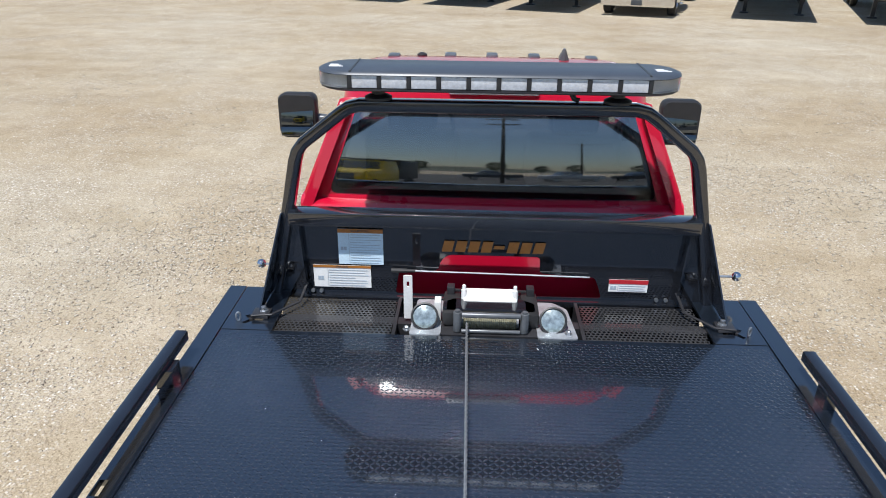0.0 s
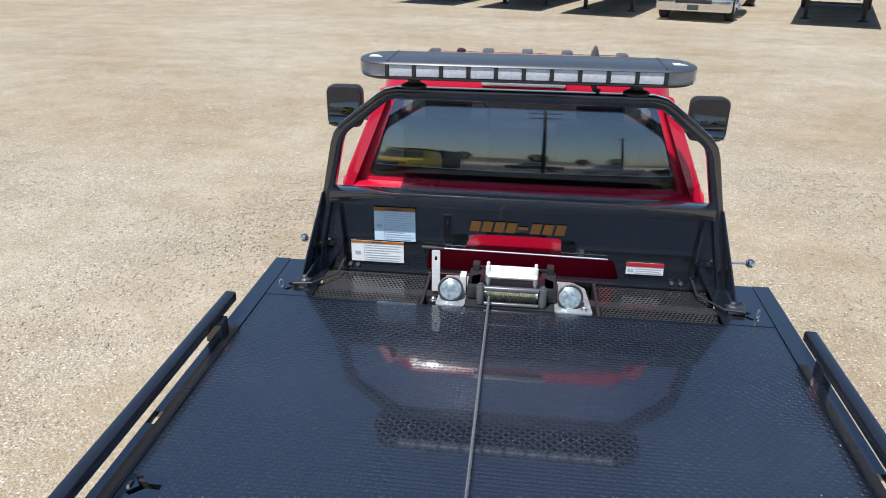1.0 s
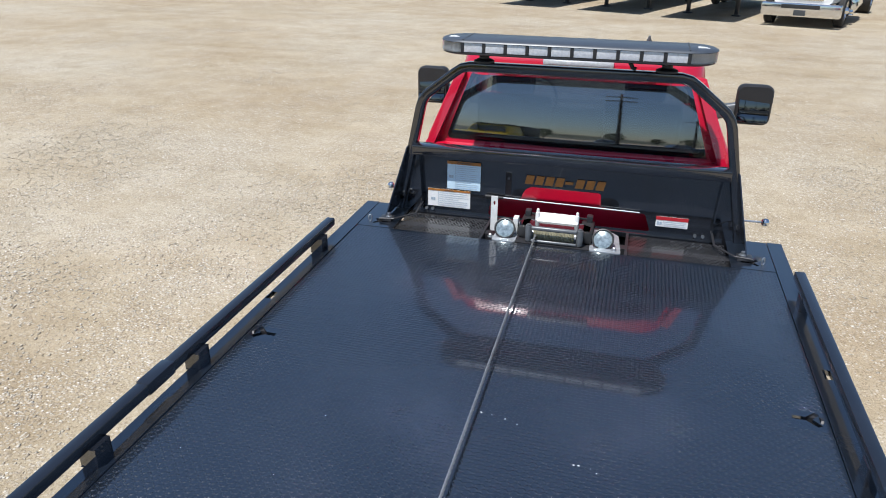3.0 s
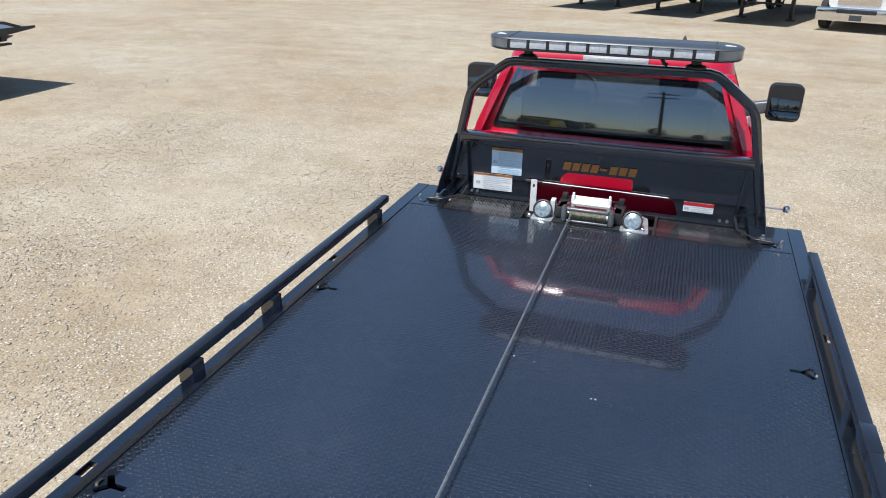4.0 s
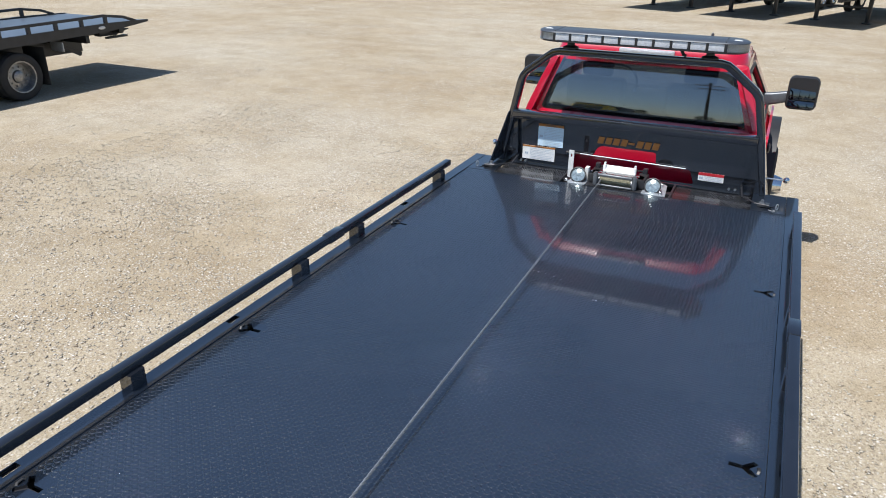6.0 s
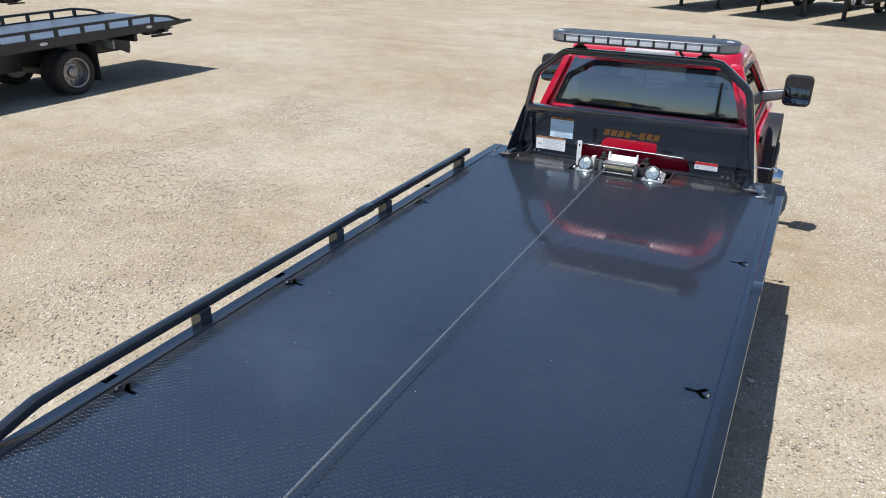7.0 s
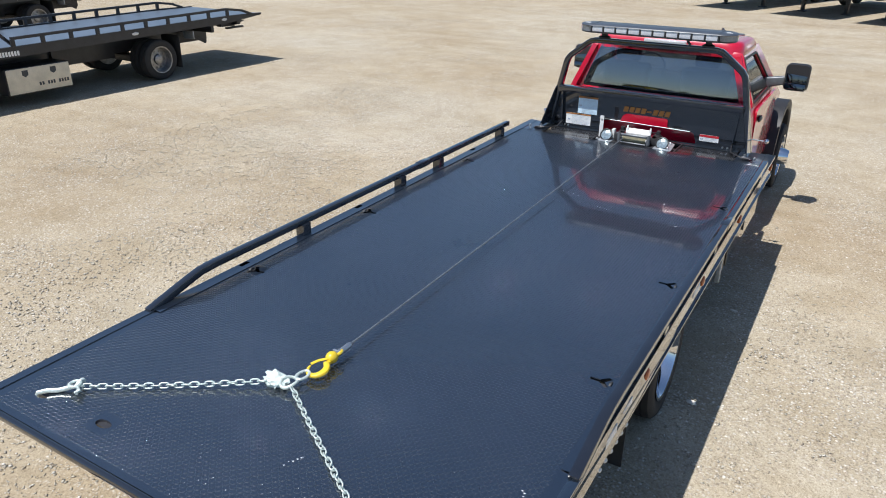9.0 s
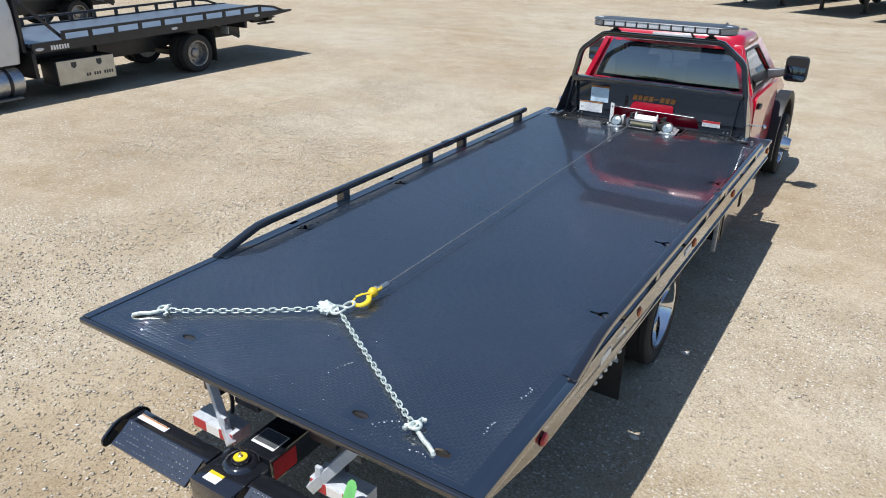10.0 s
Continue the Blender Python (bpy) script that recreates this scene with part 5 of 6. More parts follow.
for sx in (-1, 1):
    bm = bmesh.new()
    x0, x1 = sx * 0.14, sx * 0.76
    lo, hi = min(x0, x1), max(x0, x1)
    box(bm, lo, hi, -6.34, -6.23, 0.60, 0.735, 0.012)
    arm = part("cross_arm", bm, BLACK, lift, "black crossbar arm")
    bm = bmesh.new()
    prof = [(-6.335, 0.742), (-6.462, 0.671), (-6.462, 0.662), (-6.45, 0.660), (-6.335, 0.73)]
    loft(bm, [[(x, y, z) for y, z in prof] for x in (lo + 0.03, hi - 0.02)])
    apron = part("tread_apron", bm, DECK, arm, "sloping tread plate apron", smooth=False)
    bm = bmesh.new()
    for i in range(19):
        for j in range(5):
            t = 0.1 + 0.2 * j
            p = Vector((lo + 0.06 + i * (hi - lo - 0.1) / 19, -6.335 - 0.125 * t, 0.742 - 0.07 * t))
            bmesh.ops.create_cone(bm, cap_ends=True, segments=6, radius1=0.009, radius2=0.004, depth=0.009, matrix=Matrix.Translation(p) @ pose(0, 0, 0, 29, 0, 0))
    knobs = part("tread_stud", bm, DECK, apron, smooth=False)
    knobs["kind"] = "stuff"
    # pale dots on the studs stand in for their sun glints
    bm = bmesh.new()
    for i in range(19):
        for j in range(5):
            t = 0.1 + 0.2 * j
            if rng.random() < 0.75:
                p = Vector((lo + 0.06 + i * (hi - lo - 0.1) / 19, -6.335 - 0.125 * t, 0.7465 - 0.07 * t))
                bmesh.ops.create_icosphere(bm, subdivisions=1, radius=rng.uniform(0.0016, 0.0030), matrix=Matrix.Translation(p))
    bare = part("worn_tip", bm, PALE_DOT, apron, "pale stud tips that stand for sun glints")
    bare["kind"] = "stuff"
    bm = bmesh.new()
    m = Matrix(((0, 0, sx, 0), (1, 0, 0, 0), (0, 1, 0, 0), (0, 0, 0, 1)))
    plate(bm, fillet([(-6.49, 0.645), (-6.20, 0.62), (-6.19, 0.71), (-6.24, 0.758), (-6.40, 0.75), (-6.49, 0.69)], 0.03, 3), [], 0.014, Matrix.Translation((sx * 0.775, 0, 0)) @ m)
    part("end_plate", bm, BLACK, arm, smooth=False)
    bm = bmesh.new()
    box(bm, sx * 0.61 - 0.11, sx * 0.61 + 0.11, -6.30, -6.265, 0.7355, 0.737)
    dl = part("decal", bm, PAPER, arm, "white printed decal")
    bm = bmesh.new()
    box(bm, sx * 0.61 - 0.105, sx * 0.61 + 0.105, -6.275, -6.267, 0.7373, 0.738)
    part("decal_band", bm, ORANGE, dl)
    # galvanized tail brackets with lamps' cross piece
    bm = bmesh.new()
    sweep(bm, [(sx * 0.275, -6.06, 0.61), (sx * 0.53, -5.97, 0.90)], round_rect(0.058, 0.045, 0.003, 1), up=(0, 1, 0.3))
    br = part("tail_bracket", bm, BRACKET, truck, "galvanized steel bracket under the tail", smooth=False)
    bm = bmesh.new()
    box(bm, min(sx * 0.26, sx * 0.62), max(sx * 0.26, sx * 0.62), -6.055, -5.93, 0.60, 0.672, 0.003)
    part("cross_piece", bm, BRACKET, br)
    for k in range(3):
        bm = bmesh.new()
        a, b = sx * (0.265 + 0.115 * k), sx * (0.265 + 0.115 * (k + 1))
        box(bm, min(a, b), max(a, b), -6.0575, -6.0555, 0.606, 0.666)
        part("tape", bm, PAPER if k % 2 else REDTAPE, br)
    bm = bmesh.new()
    box(bm, sx * 0.33 - 0.02, sx * 0.33 + 0.02, -6.06, -6.04, 0.672, 0.76, 0.003)
    part("tab", bm, BRACKET, br)
    bm = bmesh.new()
    sweep(bm, [(sx * 0.42, -5.9, 0.98), (sx * 0.425, -5.92, 0.86), (sx * 0.40, -5.93, 0.76), (sx * 0.415, -5.93, 0.68)], circle(0.012, 8), up=(1, 0, 0))
    part("wire_loom", bm, PLASTIC, truck)
bm = bmesh.new()
box(bm, -0.62, 0.62, -5.74, -5.66, 0.64, 0.90, 0.01)
part("rear_crossmember", bm, SATIN, truck)
for sx in (-1, 1):
    bm = bmesh.new()
    box(bm, sx * 0.27 - 0.09, sx * 0.27 + 0.09, -5.86, -5.745, 0.70, 0.86, 0.015)
    part("tail_lamp_box", bm, SATIN, truck)
bm = bmesh.new()
plate(bm, [(-0.035, -0.13), (0.035, -0.12), (0.03, -0.02), (0.012, 0.0), (-0.012, 0.0), (-0.03, -0.02)], [], 0.002, pose(0.59, -6.065, 0.80, 70, 8, 0))
tag2 = part("green_tag", bm, GREEN, truck, "green inspection tag", smooth=False)

for ob in lift.children_recursive:
    ob.data.transform(Matrix.Translation((0, 0.09, -0.06)))
for ob in truck.children:
    if ob.name.startswith(("tail_bracket", "wire_loom", "green_tag")):
        for one in (ob, *ob.children):
            right = max(v.co.x for v in one.data.vertices) > 0.1
            one.data.transform(Matrix.Translation((0.07 if right else -0.01, 0.06, -0.055 if right else -0.045)) @ Matrix.Diagonal((0.88, 1, 1, 1)))

# ---- neighbouring carrier trucks ----
def carrier(name, label, group):
    c = thing(name, label, "flatbed truck", group=group)
    # local: near side at x 0, far side x -2.35; rear axle at y 0, tail at +y
    def p(n, bm, mt, parent=c, lb="", smooth=True):
        return part(n, bm, mt, parent, lb, smooth)
    bm = bmesh.new()
    loft(bm, [[(-2.35, y, z), (0, y, z), (0, y, z - t), (-2.35, y, z - t)] for y, z, t in ((-3.45, 1.02, 0.06), (1.6, 1.09, 0.06), (3.05, 1.085, 0.02))])
    p("deck", bm, GREYDECK, lb="worn grey steel deck", smooth=False)
    for x in (0.0, -2.35):
        bm = bmesh.new()
        loft(bm, [[(x - 0.03, y, z1), (x + 0.03, y, z1), (x + 0.03, y, z0), (x - 0.03, y, z0)] for y, z0, z1 in ((-3.5, 0.87, 1.05), (0.5, 0.93, 1.10), (2.1, 0.97, 1.12), (3.05, 1.06, 1.10))])
        p("side_skirt", bm, SATIN)
        bm = bmesh.new()
        sweep(bm, [(x, -2.9, 1.19), (x, 2.0, 1.26), (x, 2.45, 1.20), (x, 2.75, 1.10)], round_rect(0.05, 0.05, 0.006, 1))
        rail = p("side_rail", bm, SATIN)
        for k in range(10):
            y = -2.88 + k * 0.545
            zb = 1.05 + 0.012 * (y + 3)
            bm = bmesh.new()
            box(bm, x - 0.022, x + 0.022, y - 0.035, y + 0.035, zb, zb + 0.125, 0.003)
            p("post", bm, SATIN, rail)
    bm = bmesh.new()
    box(bm, -2.22, -0.13, -3.60, -3.53, 0.9, 1.95, 0.01)
    p("headboard", bm, SATIN)
    for x in (-0.1, -2.25):
        bm = bmesh.new()
        sweep(bm, [(x, -2.85, 1.08), (x * 0.99, -3.5, 1.75)], round_rect(0.05, 0.05, 0.004, 1))
        p("headboard_brace", bm, SATIN)
    bm = bmesh.new()
    box(bm, -1.62, -1.50, -6.2, 2.0, 0.55, 0.85, 0.01)
    box(bm, -0.85, -0.73, -6.2, 2.0, 0.55, 0.85, 0.01)
    box(bm, -2.1, -0.25, -0.1, 0.1, 0.33, 0.48, 0.03)
    box(bm, -1.4, -0.95, 1.2, 2.75, 0.78, 0.93, 0.02)
    p("frame", bm, SATIN)
    for x, sd, dish in ((-0.13, 1, 0.14), (-0.42, 1, 0.15), (-2.21, -1, 0.14), (-1.90, -1, 0.15), (-0.25, 1, 0.06), (-2.10, -1, 0.06)):
        wheel(x, 0.12 if dish > 0.1 else -5.6, sd, dish, c, metal=OLDRIM)
    for x in (-0.30, -2.05):
        bm = bmesh.new()
        box(bm, x - 0.28, x + 0.28, 0.62, 0.635, 0.18, 0.85, 0.003)
        p("mud_flap", bm, RUBBER)
    # wheel lift at the tail
    bm = bmesh.new()
    box(bm, -1.3, -1.05, 2.2, 2.95, 0.82, 0.96, 0.02)
    box(bm, -2.0, -0.35, 2.62, 2.74, 0.84, 0.96, 0.02)
    box(bm, -0.48, -0.38, 2.35, 2.85, 0.76, 0.80, 0.01)
    box(bm, -1.97, -1.87, 2.35, 2.85, 0.76, 0.80, 0.01)
    p("wheel_lift", bm, SATIN)
    # dark panels added under the deck to stand for the deep shade there
    bm = bmesh.new()
    box(bm, -2.30, -2.26, -3.4, 1.6, 0.30, 0.90, 0.004)
    box(bm, -0.70, -0.66, -1.85, -0.5, 0.48, 0.88, 0.004)
    box(bm, -2.2, -0.15, -3.45, -3.38, 0.40, 0.90, 0.004)
    p("chassis_panel", bm, SATIN)
    for x in (-0.62, -1.73):
        bm = bmesh.new()
        loft(bm, [[(x + u, y, z + w) for u, w in round_rect(0.16, h, 0.02, 1)] for y, z, h in ((2.3, 0.88, 0.16), (2.72, 0.86, 0.15), (2.78, 0.87, 0.12), (3.04, 0.885, 0.02))])
        p("lift_fork", bm, SATIN, smooth=False)
        bm = bmesh.new()
        cylinder(bm, (x, 2.66, 0.94), (x, 2.66, 0.96), 0.035, seg=12)
        p("lift_lamp", bm, PAPER)
    bm = bmesh.new()
    box(bm, -2.2, -0.12, 1.62, 1.70, 0.78, 0.92, 0.01)
    p("tail_beam", bm, SATIN)
    for x, k in ((-0.6, 1), (-1.75, -1)):
        bm = bmesh.new()
        sweep(bm, [(x, 1.2, 0.85), (x + 0.1 * k, 1.75, 0.55)], round_rect(0.08, 0.08, 0.004, 1))
        p("tail_prop", bm, SATIN)
    bm = bmesh.new()
    box(bm, -0.34, -0.02, 1.02, 1.04, 0.72, 0.88, 0.003)
    p("plate_holder", bm, GALV)
    # tan toolbox with emblems and unreadable print; its body is darkened for shade
    bm = bmesh.new()
    box(bm, -0.55, -0.046, -3.12, -1.92, 0.23, 0.68, 0.01)
    tb = p("toolbox", bm, SATIN, lb="cream toolbox, all but its door darkened to stand for shade")
    bm = bmesh.new()
    box(bm, -0.045, -0.03, -3.10, -1.93, 0.24, 0.67, 0.006)
    p("door", bm, TAN, tb, "cream painted door with dark emblems")
    for y in (-2.77, -2.25):
        bm = bmesh.new()
        m = Matrix(((0, 0, 1, -0.028), (1, 0, 0, y), (0, 1, 0, 0.58), (0, 0, 0, 1)))
        plate(bm, [(-0.055, 0.05), (0.055, 0.05), (0.055, -0.03), (0, -0.07), (-0.055, -0.03)], [], 0.002, m)
        p("emblem", bm, INK, tb, smooth=False)
    for k in range(11):
        y = -2.55 + k * 0.053
        if k in (2, 6):
            continue
        bm = bmesh.new()
        box(bm, -0.029, -0.027, y, y + 0.036, 0.335, 0.395)
        p("print_bar", bm, INK, tb, smooth=False)
    # maker's lettering as plain blocks, oval lamps
    for k in range(7):
        bm = bmesh.new()
        box(bm, 0.0315, 0.0335, -3.17 + k * 0.052, -3.133 + k * 0.052, 0.905, 0.985)
        p("logo_block", bm, PAPER, smooth=False)
    for y, z, mt in ((-3.38, 0.94, WHITE), (-0.45, 1.0, WHITE), (1.9, 1.05, WHITE)):
        bm = bmesh.new()
        ball(bm, (0.03, y, z), 0.05, 14, 8, (0.2, 1.6, 0.6))
        p("oval_lamp", bm, mt)
    # cab and tank
    bm = bmesh.new()
    rings = []
    for z, xh, y0, y1 in ((0.72, 1.08, -5.3, -3.66), (1.1, 1.12, -5.35, -3.63), (1.6, 1.11, -5.35, -3.63), (2.25, 0.97, -4.95, -3.68), (2.4, 0.78, -4.75, -3.95)):
        rings.append([(-1.175 + x, (y0 + y1) / 2 + y, z) for x, y in round_rect(2 * xh, y1 - y0, 0.12, 3)])
    loft(bm, rings)
    cabm = p("cab_body", bm, WHITEPAINT, lb="white cab body")
    bm = bmesh.new()
    rings = []
    for y, xh, zt in ((-5.3, 0.95, 1.5), (-6.2, 0.88, 1.38), (-6.55, 0.8, 1.2)):
        rings.append([(-1.175 + x, y, 0.6 + (zt - 0.6) * (0.5 + zz)) for x, zz in round_rect(2 * xh, 1.0, 0.15, 3)])
    loft(bm, rings)
    p("hood", bm, WHITEPAINT)
    for sx in (-1, 1):
        bm = bmesh.new()
        m = Matrix(((0, 0, sx, -1.175 + sx * 1.123), (1, 0, 0, 0), (0, 1, 0, 0), (0, 0, 0, 1)))
        plate(bm, fillet([(-5.0, 1.62), (-3.95, 1.62), (-4.0, 2.15), (-4.75, 2.15)], 0.06, 3), [], 0.02, m @ pose(0, 0, 0, -12, 0, 0) @ pose(0, 0.05, 0.32))
        p("side_window", bm, TINT, cabm, smooth=False)
    for x in (-0.20, -2.15):
        bm = bmesh.new()
        cylinder(bm, (x, -5.0, 0.42), (x, -3.75, 0.42), 0.24, seg=28, bevel=0.03)
        tk = p("fuel_tank", bm, STEEL, lb="brushed metal fuel tank")
        for y in (-4.7, -4.0):
            bm = bmesh.new()
            cylinder(bm, (x, y - 0.03, 0.42), (x, y + 0.03, 0.42), 0.248, seg=28)
            p("strap", bm, PLASTIC, tk)
        bm = bmesh.new()
        box(bm, x - 0.2, x + 0.26, -4.9, -3.85, 0.15, 0.19, 0.008)
        p("step", bm, GREY, tk)
    return c


c1 = carrier("carrier_truck", "white carrier truck with a worn grey flatbed", "parked carrier trucks")
c1.matrix_basis = pose(-10.88, 2.58, 0)
c2 = copy_thing(c1, pose(-19.4, 5.2, 0, 0, 0, 4))

# ---- vehicles parked across the lot ----
def trailer(x, y, yaw, group="parked trailers", length=9.0):
    """Flatbed trailer, nose at the given point, body running away behind it."""
    t = thing("trailer", "dark flatbed trailer parked on landing legs", "trailer", group=group)
    bm = bmesh.new()
    box(bm, -1.25, 1.25, 0, length, 1.10, 1.22, 0.01)
    part("deck", bm, SATIN, t)
    bm = bmesh.new()
    for s in (-0.5, 0.5):
        box(bm, s - 0.07, s + 0.07, 0.3, length - 0.3, 0.80, 1.09, 0.01)
    part("beam", bm, SATIN, t)
    for s in (-0.85, 0.85):
        bm = bmesh.new()
        box(bm, s - 0.06, s + 0.06, 2.4, 2.52, 0.05, 1.09, 0.006)
        box(bm, s - 0.14, s + 0.14, 2.34, 2.58, 0.0, 0.045, 0.006)
        part("landing_leg", bm, SATIN, t)
    bm = bmesh.new()
    box(bm, -0.85, 0.85, 2.44, 2.48, 0.5, 0.56, 0.004)
    part("leg_brace", bm, SATIN, t)
    for s in (-1, 1):
        for yy in (length - 2.4, length - 1.2):
            wheel(s * 1.05, yy, s, 0.12, t, 0.45)
    t.matrix_basis = pose(x, y, 0, 0, 0, yaw)
    return t


def parked_truck(x, y, yaw):
    """Highway tractor seen from its front: bumper, wheels, hood and cab."""
    t = thing("parked_truck", "white highway truck with a chrome bumper", "truck")
    bm = bmesh.new()
    box(bm, -1.15, 1.15, -0.05, 0.25, 0.32, 0.72, 0.06, segments=3)
    bump = part("bumper", bm, CHROME, t, "wide chrome bumper")
    bm = bmesh.new()
    box(bm, -0.17, 0.17, -0.062, -0.051, 0.36, 0.52, 0.004)
    part("blank_plate", bm, INK, bump)
    bm = bmesh.new()
    box(bm, -0.55, 0.55, -0.065, -0.052, 0.56, 0.68, 0.01)
    part("intake", bm, PLASTIC, bump)
    rings = []
    for yy, xh, z0, z1 in ((0.1, 0.85, 0.7, 1.45), (0.6, 1.0, 0.7, 1.7), (1.9, 1.05, 0.7, 1.9)):
        rings.append([(xx, yy, (z0 + z1) / 2 + zz) for xx, zz in round_rect(2 * xh, z1 - z0, 0.15, 3)])
    bm = bmesh.new()
    loft(bm, rings)
    part("hood", bm, WHITEPAINT, t)
    bm = bmesh.new()
    box(bm, -0.6, 0.6, 0.06, 0.12, 0.8, 1.4, 0.03)
    part("grille", bm, CHROME, t)
    bm = bmesh.new()
    loft(bm, [[(xx, yy + 2.9 + o, z) for xx, yy in round_rect(2 * xh, d, 0.15, 3)] for z, xh, d, o in ((0.8, 1.1, 2.0, 0), (1.9, 1.1, 2.0, 0), (2.6, 1.0, 1.6, 0.15), (2.8, 0.85, 1.2, 0.2))])
    part("cab_body", bm, WHITEPAINT, t)
    bm = bmesh.new()
    box(bm, -0.45, 0.45, 2.0, 8.0, 0.62, 0.85, 0.02)
    part("frame", bm, SATIN, t)
    for s in (-1, 1):
        wheel(s * 1.02, 0.95, s, 0.05, t, 0.5, 0.28, 0.06)
        wheel(s * 1.0, 6.5, s, 0.14, t, 0.5, 0.5)
        bm = bmesh.new()
        cylinder(bm, (s * 0.95, 2.3, 0.55), (s * 0.95, 3.8, 0.55), 0.3, seg=24, bevel=0.03)
        part("fuel_tank", bm, CHROME, t)
        bm = bmesh.new()
        box(bm, s * 1.05 - 0.2, s * 1.05 + 0.2, 1.75, 2.2, 0.28, 0.33, 0.01)
        part("step", bm, CHROME, t)
    t.matrix_basis = pose(x, y, 0, 0, 0, yaw)
    return t


parked_truck(4.95, 21.0, -20)
for x, y in ((-4.4, 24.5), (-1.2, 23.2), (1.8, 21.8), (8.9, 20.1), (12.6, 19.0), (16.2, 17.8)):
    trailer(x, y, -20)

# ---- behind the camera, seen mirrored in the rear window ----
def yellow_truck():
    t = thing("yellow_truck", "yellow work truck with a dark roof rack", "truck")
    rings = []
    for yy, xh, z0, z1 in ((0, 0.95, 0.55, 1.25), (-0.15, 1.0, 0.5, 1.4), (-1.5, 1.02, 0.5, 1.5), (-1.6, 1.02, 0.5, 1.5)):
        rings.append([(xx, yy, (z0 + z1) / 2 + zz) for xx, zz in round_rect(2 * xh, z1 - z0, 0.15, 3)])
    bm = bmesh.new()
    loft(bm, rings)
    part("hood", bm, YELLOW, t)
    bm = bmesh.new()
    loft(bm, [[(xx, yy - 2.5 + o, z) for xx, yy in round_rect(2 * xh, d, 0.15, 3)] for z, xh, d, o in ((0.6, 1.05, 1.9, 0), (1.5, 1.05, 1.9, 0), (2.1, 0.95, 1.5, -0.1), (2.2, 0.9, 1.3, -0.1))])
    part("cab_body", bm, YELLOW, t)
    bm = bmesh.new()
    loft(bm, [[(-0.9, -1.50, 1.55), (0.9, -1.50, 1.55), (0.9, -1.6, 1.55), (-0.9, -1.6, 1.55)], [(-0.8, -1.80, 2.08), (0.8, -1.80, 2.08), (0.8, -1.9, 2.08), (-0.8, -1.9, 2.08)]])
    part("windscreen", bm, TINT, t, smooth=False)
    bm = bmesh.new()
    box(bm, -0.6, 0.6, 0.0, 0.05, 0.75, 1.15, 0.02)
    part("grille", bm, PLASTIC, t)
    bm = bmesh.new()
    box(bm, -1.0, 1.0, -6.2, -3.6, 0.7, 2.35, 0.05)
    part("service_body", bm, SATIN, t)
    bm = bmesh.new()
    box(bm, -0.95, 0.95, -3.3, -1.9, 2.25, 2.32, 0.02)
    part("roof_rack", bm, SATIN, t)
    for s in (-1, 1):
        wheel(s * 0.95, -0.85, s, 0.06, t)
        wheel(s * 0.95, -4.9, s, 0.1, t)
    t.matrix_basis = pose(-4.9, -11.2, 0, 0, 0, 8)


yellow_truck()


def pickup(x, y, yaw, paint, label):
    t = thing("pickup_truck", label, "pickup truck", group="pickups parked far behind")
    bm = bmesh.new()
    loft(bm, [[(xx, yy, z) for xx, yy in round_rect(2 * xh, d, 0.2, 3)] for z, xh, d in ((0.45, 0.92, 5.4), (0.75, 0.98, 5.6), (1.05, 0.96, 5.5), (1.12, 0.9, 5.3))])
    part("body", bm, paint, t)
    bm = bmesh.new()
    loft(bm, [[(xx, yy + 0.4, z) for xx, yy in round_rect(2 * xh, d, 0.2, 3)] for z, xh, d in ((1.121, 0.85, 2.4), (1.7, 0.7, 1.5), (1.78, 0.6, 1.2))])
    part("cabin", bm, TINT, t)
    for s in (-1, 1):
        wheel(s * 0.85, 1.75, s, 0.06, t, 0.38)
        wheel(s * 0.85, -1.75, s, 0.06, t, 0.38)
    t.matrix_basis = pose(x, y, 0, 0, 0, yaw)


pickup(7.5, -32, 75, WHITEPAINT, "white pickup truck parked far off")
pickup(14.5, -34, 80, SATIN, "black pickup truck parked far off")
pickup(1.0, -36, 85, GREY, "grey pickup truck parked far off")


def utility_pole(x, y, h, arms):
    t = thing("utility_pole", "weathered wooden utility pole with crossarms", "utility pole", (x, y, 0))
    bm = bmesh.new()
    cylinder(bm, (x, y, -0.2), (x, y, h), 0.17, 0.11, seg=12)
    part("pole", bm, WOOD, t)
    for z in arms:
        bm = bmesh.new()
        box(bm, x - 1.2, x + 1.2, y - 0.06, y + 0.06, z - 0.06, z + 0.06, 0.01)
        part("crossarm", bm, WOOD, t)


utility_pole(1.35, -25, 9.5, (9.0, 8.3))
utility_pole(11.5, -45, 9.0, (8.6,))
utility_pole(26, -60, 9.0, (8.6,))


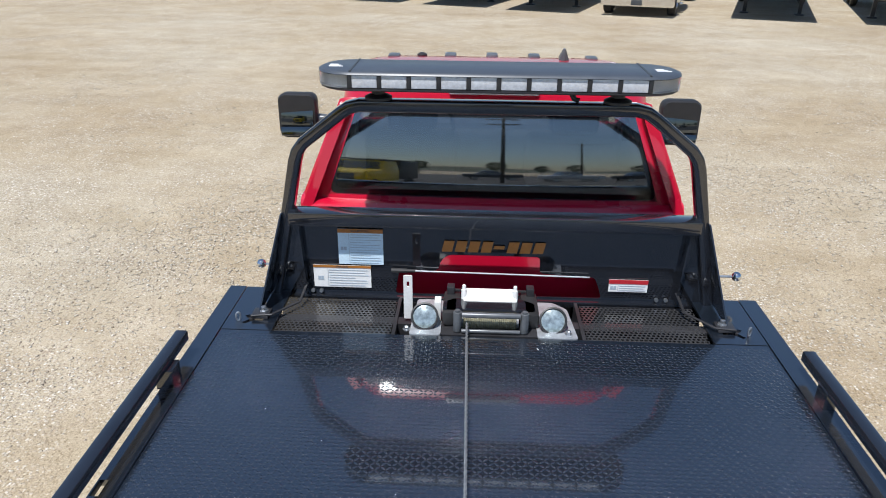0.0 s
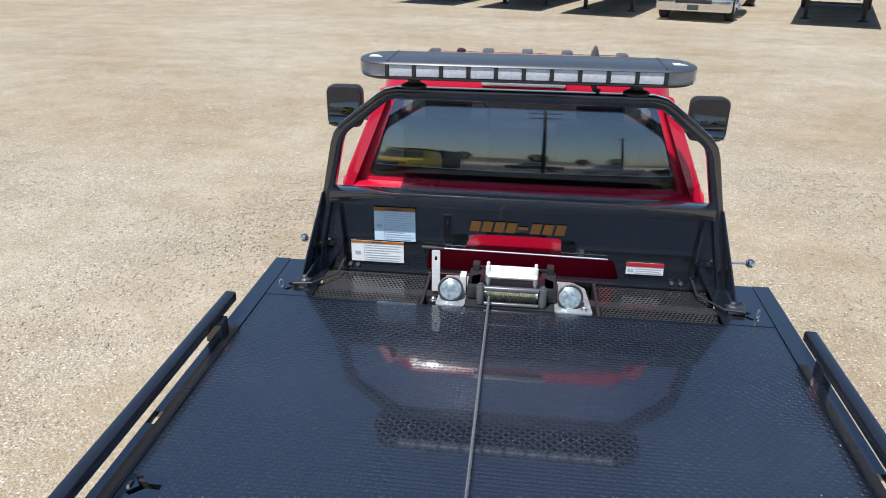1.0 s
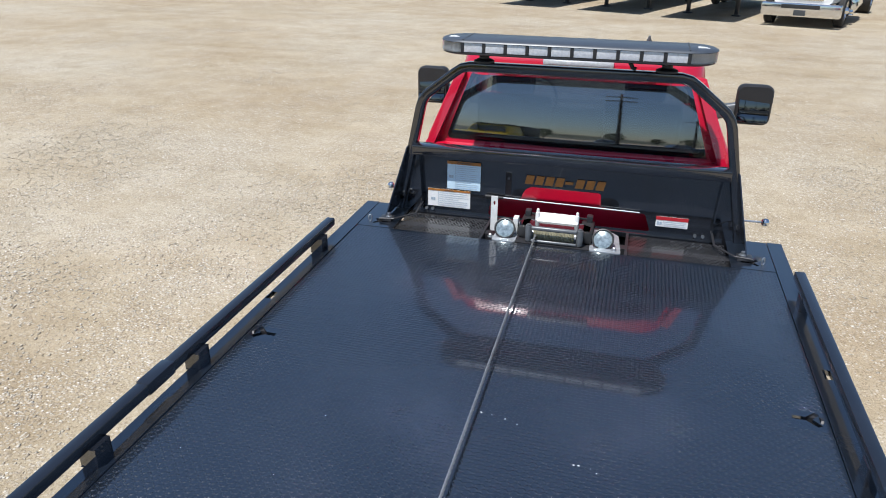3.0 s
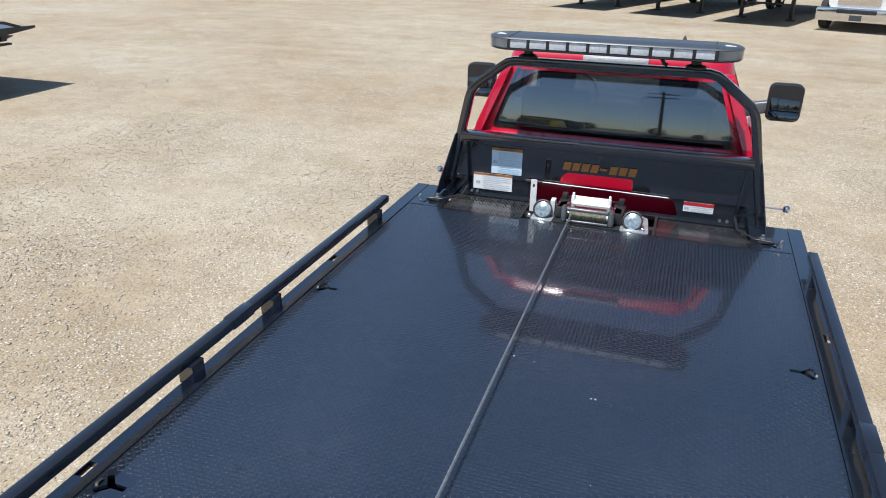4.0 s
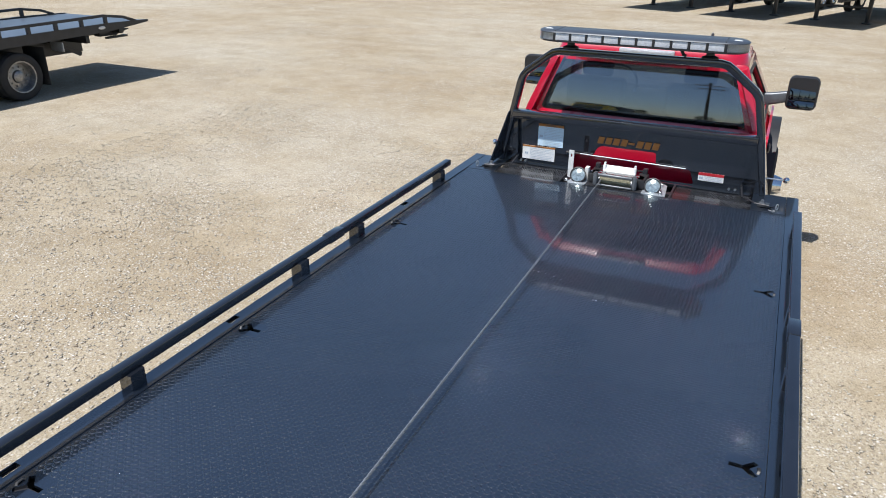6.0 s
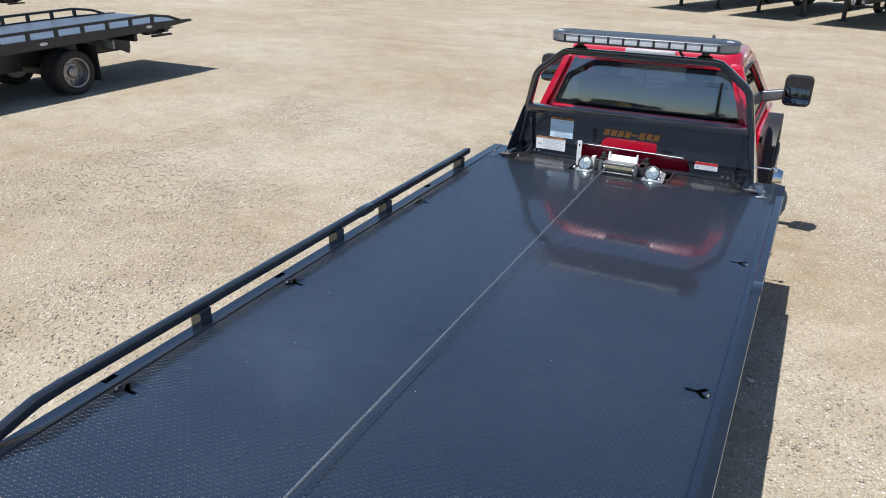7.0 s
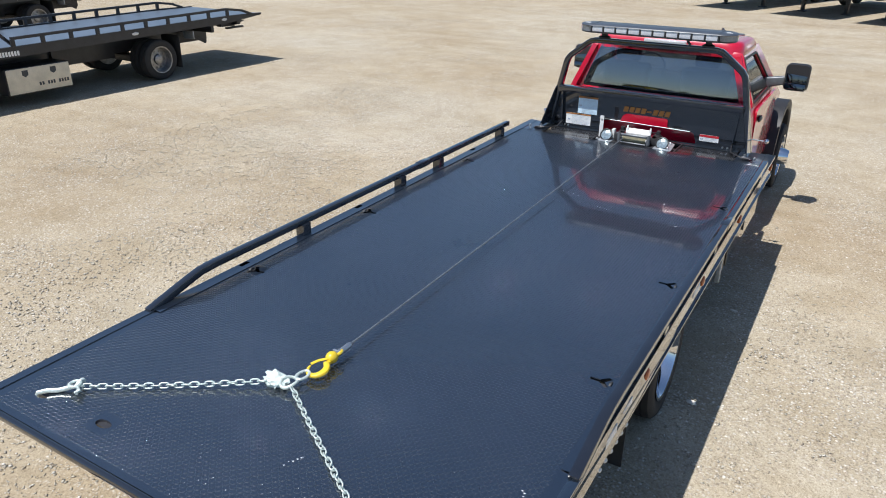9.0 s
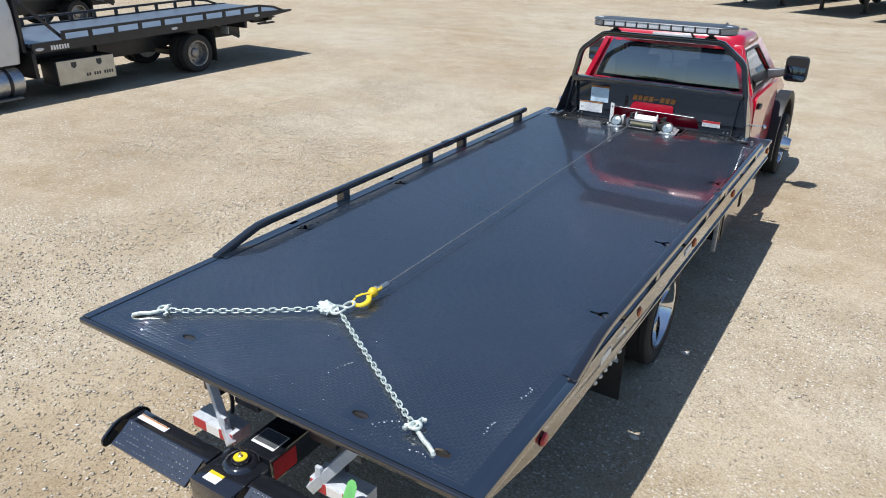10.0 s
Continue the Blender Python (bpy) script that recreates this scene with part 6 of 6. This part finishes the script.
def tree(x, y, h, seed):
    rng = random.Random(seed)
    t = thing("tree", "dark green live oak far behind the lot", "tree", (x, y, 0), group="far trees")
    bm = bmesh.new()
    cylinder(bm, (x, y, -0.1), (x, y, h * 0.45), 0.22, 0.14, seg=8)
    for k in range(5):
        a = rng.uniform(0, 6.28)
        cylinder(bm, (x, y, h * 0.38), (x + h * 0.25 * math.cos(a), y + h * 0.25 * math.sin(a), h * 0.68), 0.1, 0.04, seg=6)
    part("trunk", bm, WOOD, t)
    v, f = [], []
    for k in range(700):
        a, u = rng.uniform(0, 6.28), rng.uniform(-1, 1)
        r = h * 0.42 * rng.uniform(0.45, 1.0) * (1 + 0.25 * math.sin(3 * a + seed))
        c = Vector((x + r * math.cos(a) * math.sqrt(1 - u * u), y + r * math.sin(a) * math.sqrt(1 - u * u), h * 0.68 + u * h * 0.3))
        for _ in range(2):
            d1, d2 = Vector((rng.gauss(0, 1), rng.gauss(0, 1), rng.gauss(0, 1))).normalized() * 0.22, Vector((rng.gauss(0, 1), rng.gauss(0, 1), rng.gauss(0, 1))).normalized() * 0.16
            b = len(v)
            v += [c - d1, c + d2, c + d1, c - d2]
            f.append((b, b + 1, b + 2, b + 3))
    me = bpy.data.meshes.new("crown")
    me.from_pydata([tuple(p) for p in v], [], f)
    me.materials.append(LEAF)
    ob = new("crown", me)
    ob.parent = t
    ob.matrix_parent_inverse = Matrix.Translation((-x, -y, 0))


for k in range(14):
    tree(-84 + k * 12 + random.uniform(-4, 4), -105 + random.uniform(-12, 12), random.uniform(4.0, 7.0), k)
bm = bmesh.new()
pts = []
for k in range(60):
    a = radians(180 + 180 * k / 59)
    h = 9 + 9 * noise.noise((k * 0.16, 3.1, 0))
    pts.append((420 * math.cos(a), 420 * math.sin(a), h))
lo = [bm.verts.new((x, y, -1)) for x, y, h in pts]
hi = [bm.verts.new((x * 1.12, y * 1.12, h)) for x, y, h in pts]
for i in range(59):
    bm.faces.new((lo[i], lo[i + 1], hi[i + 1], hi[i]))
hills = part("backdrop", bm, HILL)
tagged(hills, "low scrub-covered hills on the far horizon", "hills", kind="structure")


# ---- pale scraps lying on the lot ----
for k, (x, y, r) in enumerate(((1.34, -2.86, 0.030), (1.34, -1.32, 0.026), (1.345, -4.07, 0.028))):
    bm = bmesh.new()
    bmesh.ops.create_icosphere(bm, subdivisions=2, radius=r)
    for v in bm.verts:
        v.co *= 1 + 0.6 * noise.noise(v.co * 38 + Vector((k * 7, 0, 0)))
        v.co = Vector((v.co.x * 1.2 + x, v.co.y * 0.7 + y, max(0.0, v.co.z * 0.35 + r * 0.25)))
    sc = part("limestone_rock", bm, STONES, None, "", smooth=False)
    tagged(sc, "pale angular limestone rock lying in the shade", "rock", group="loose rocks")
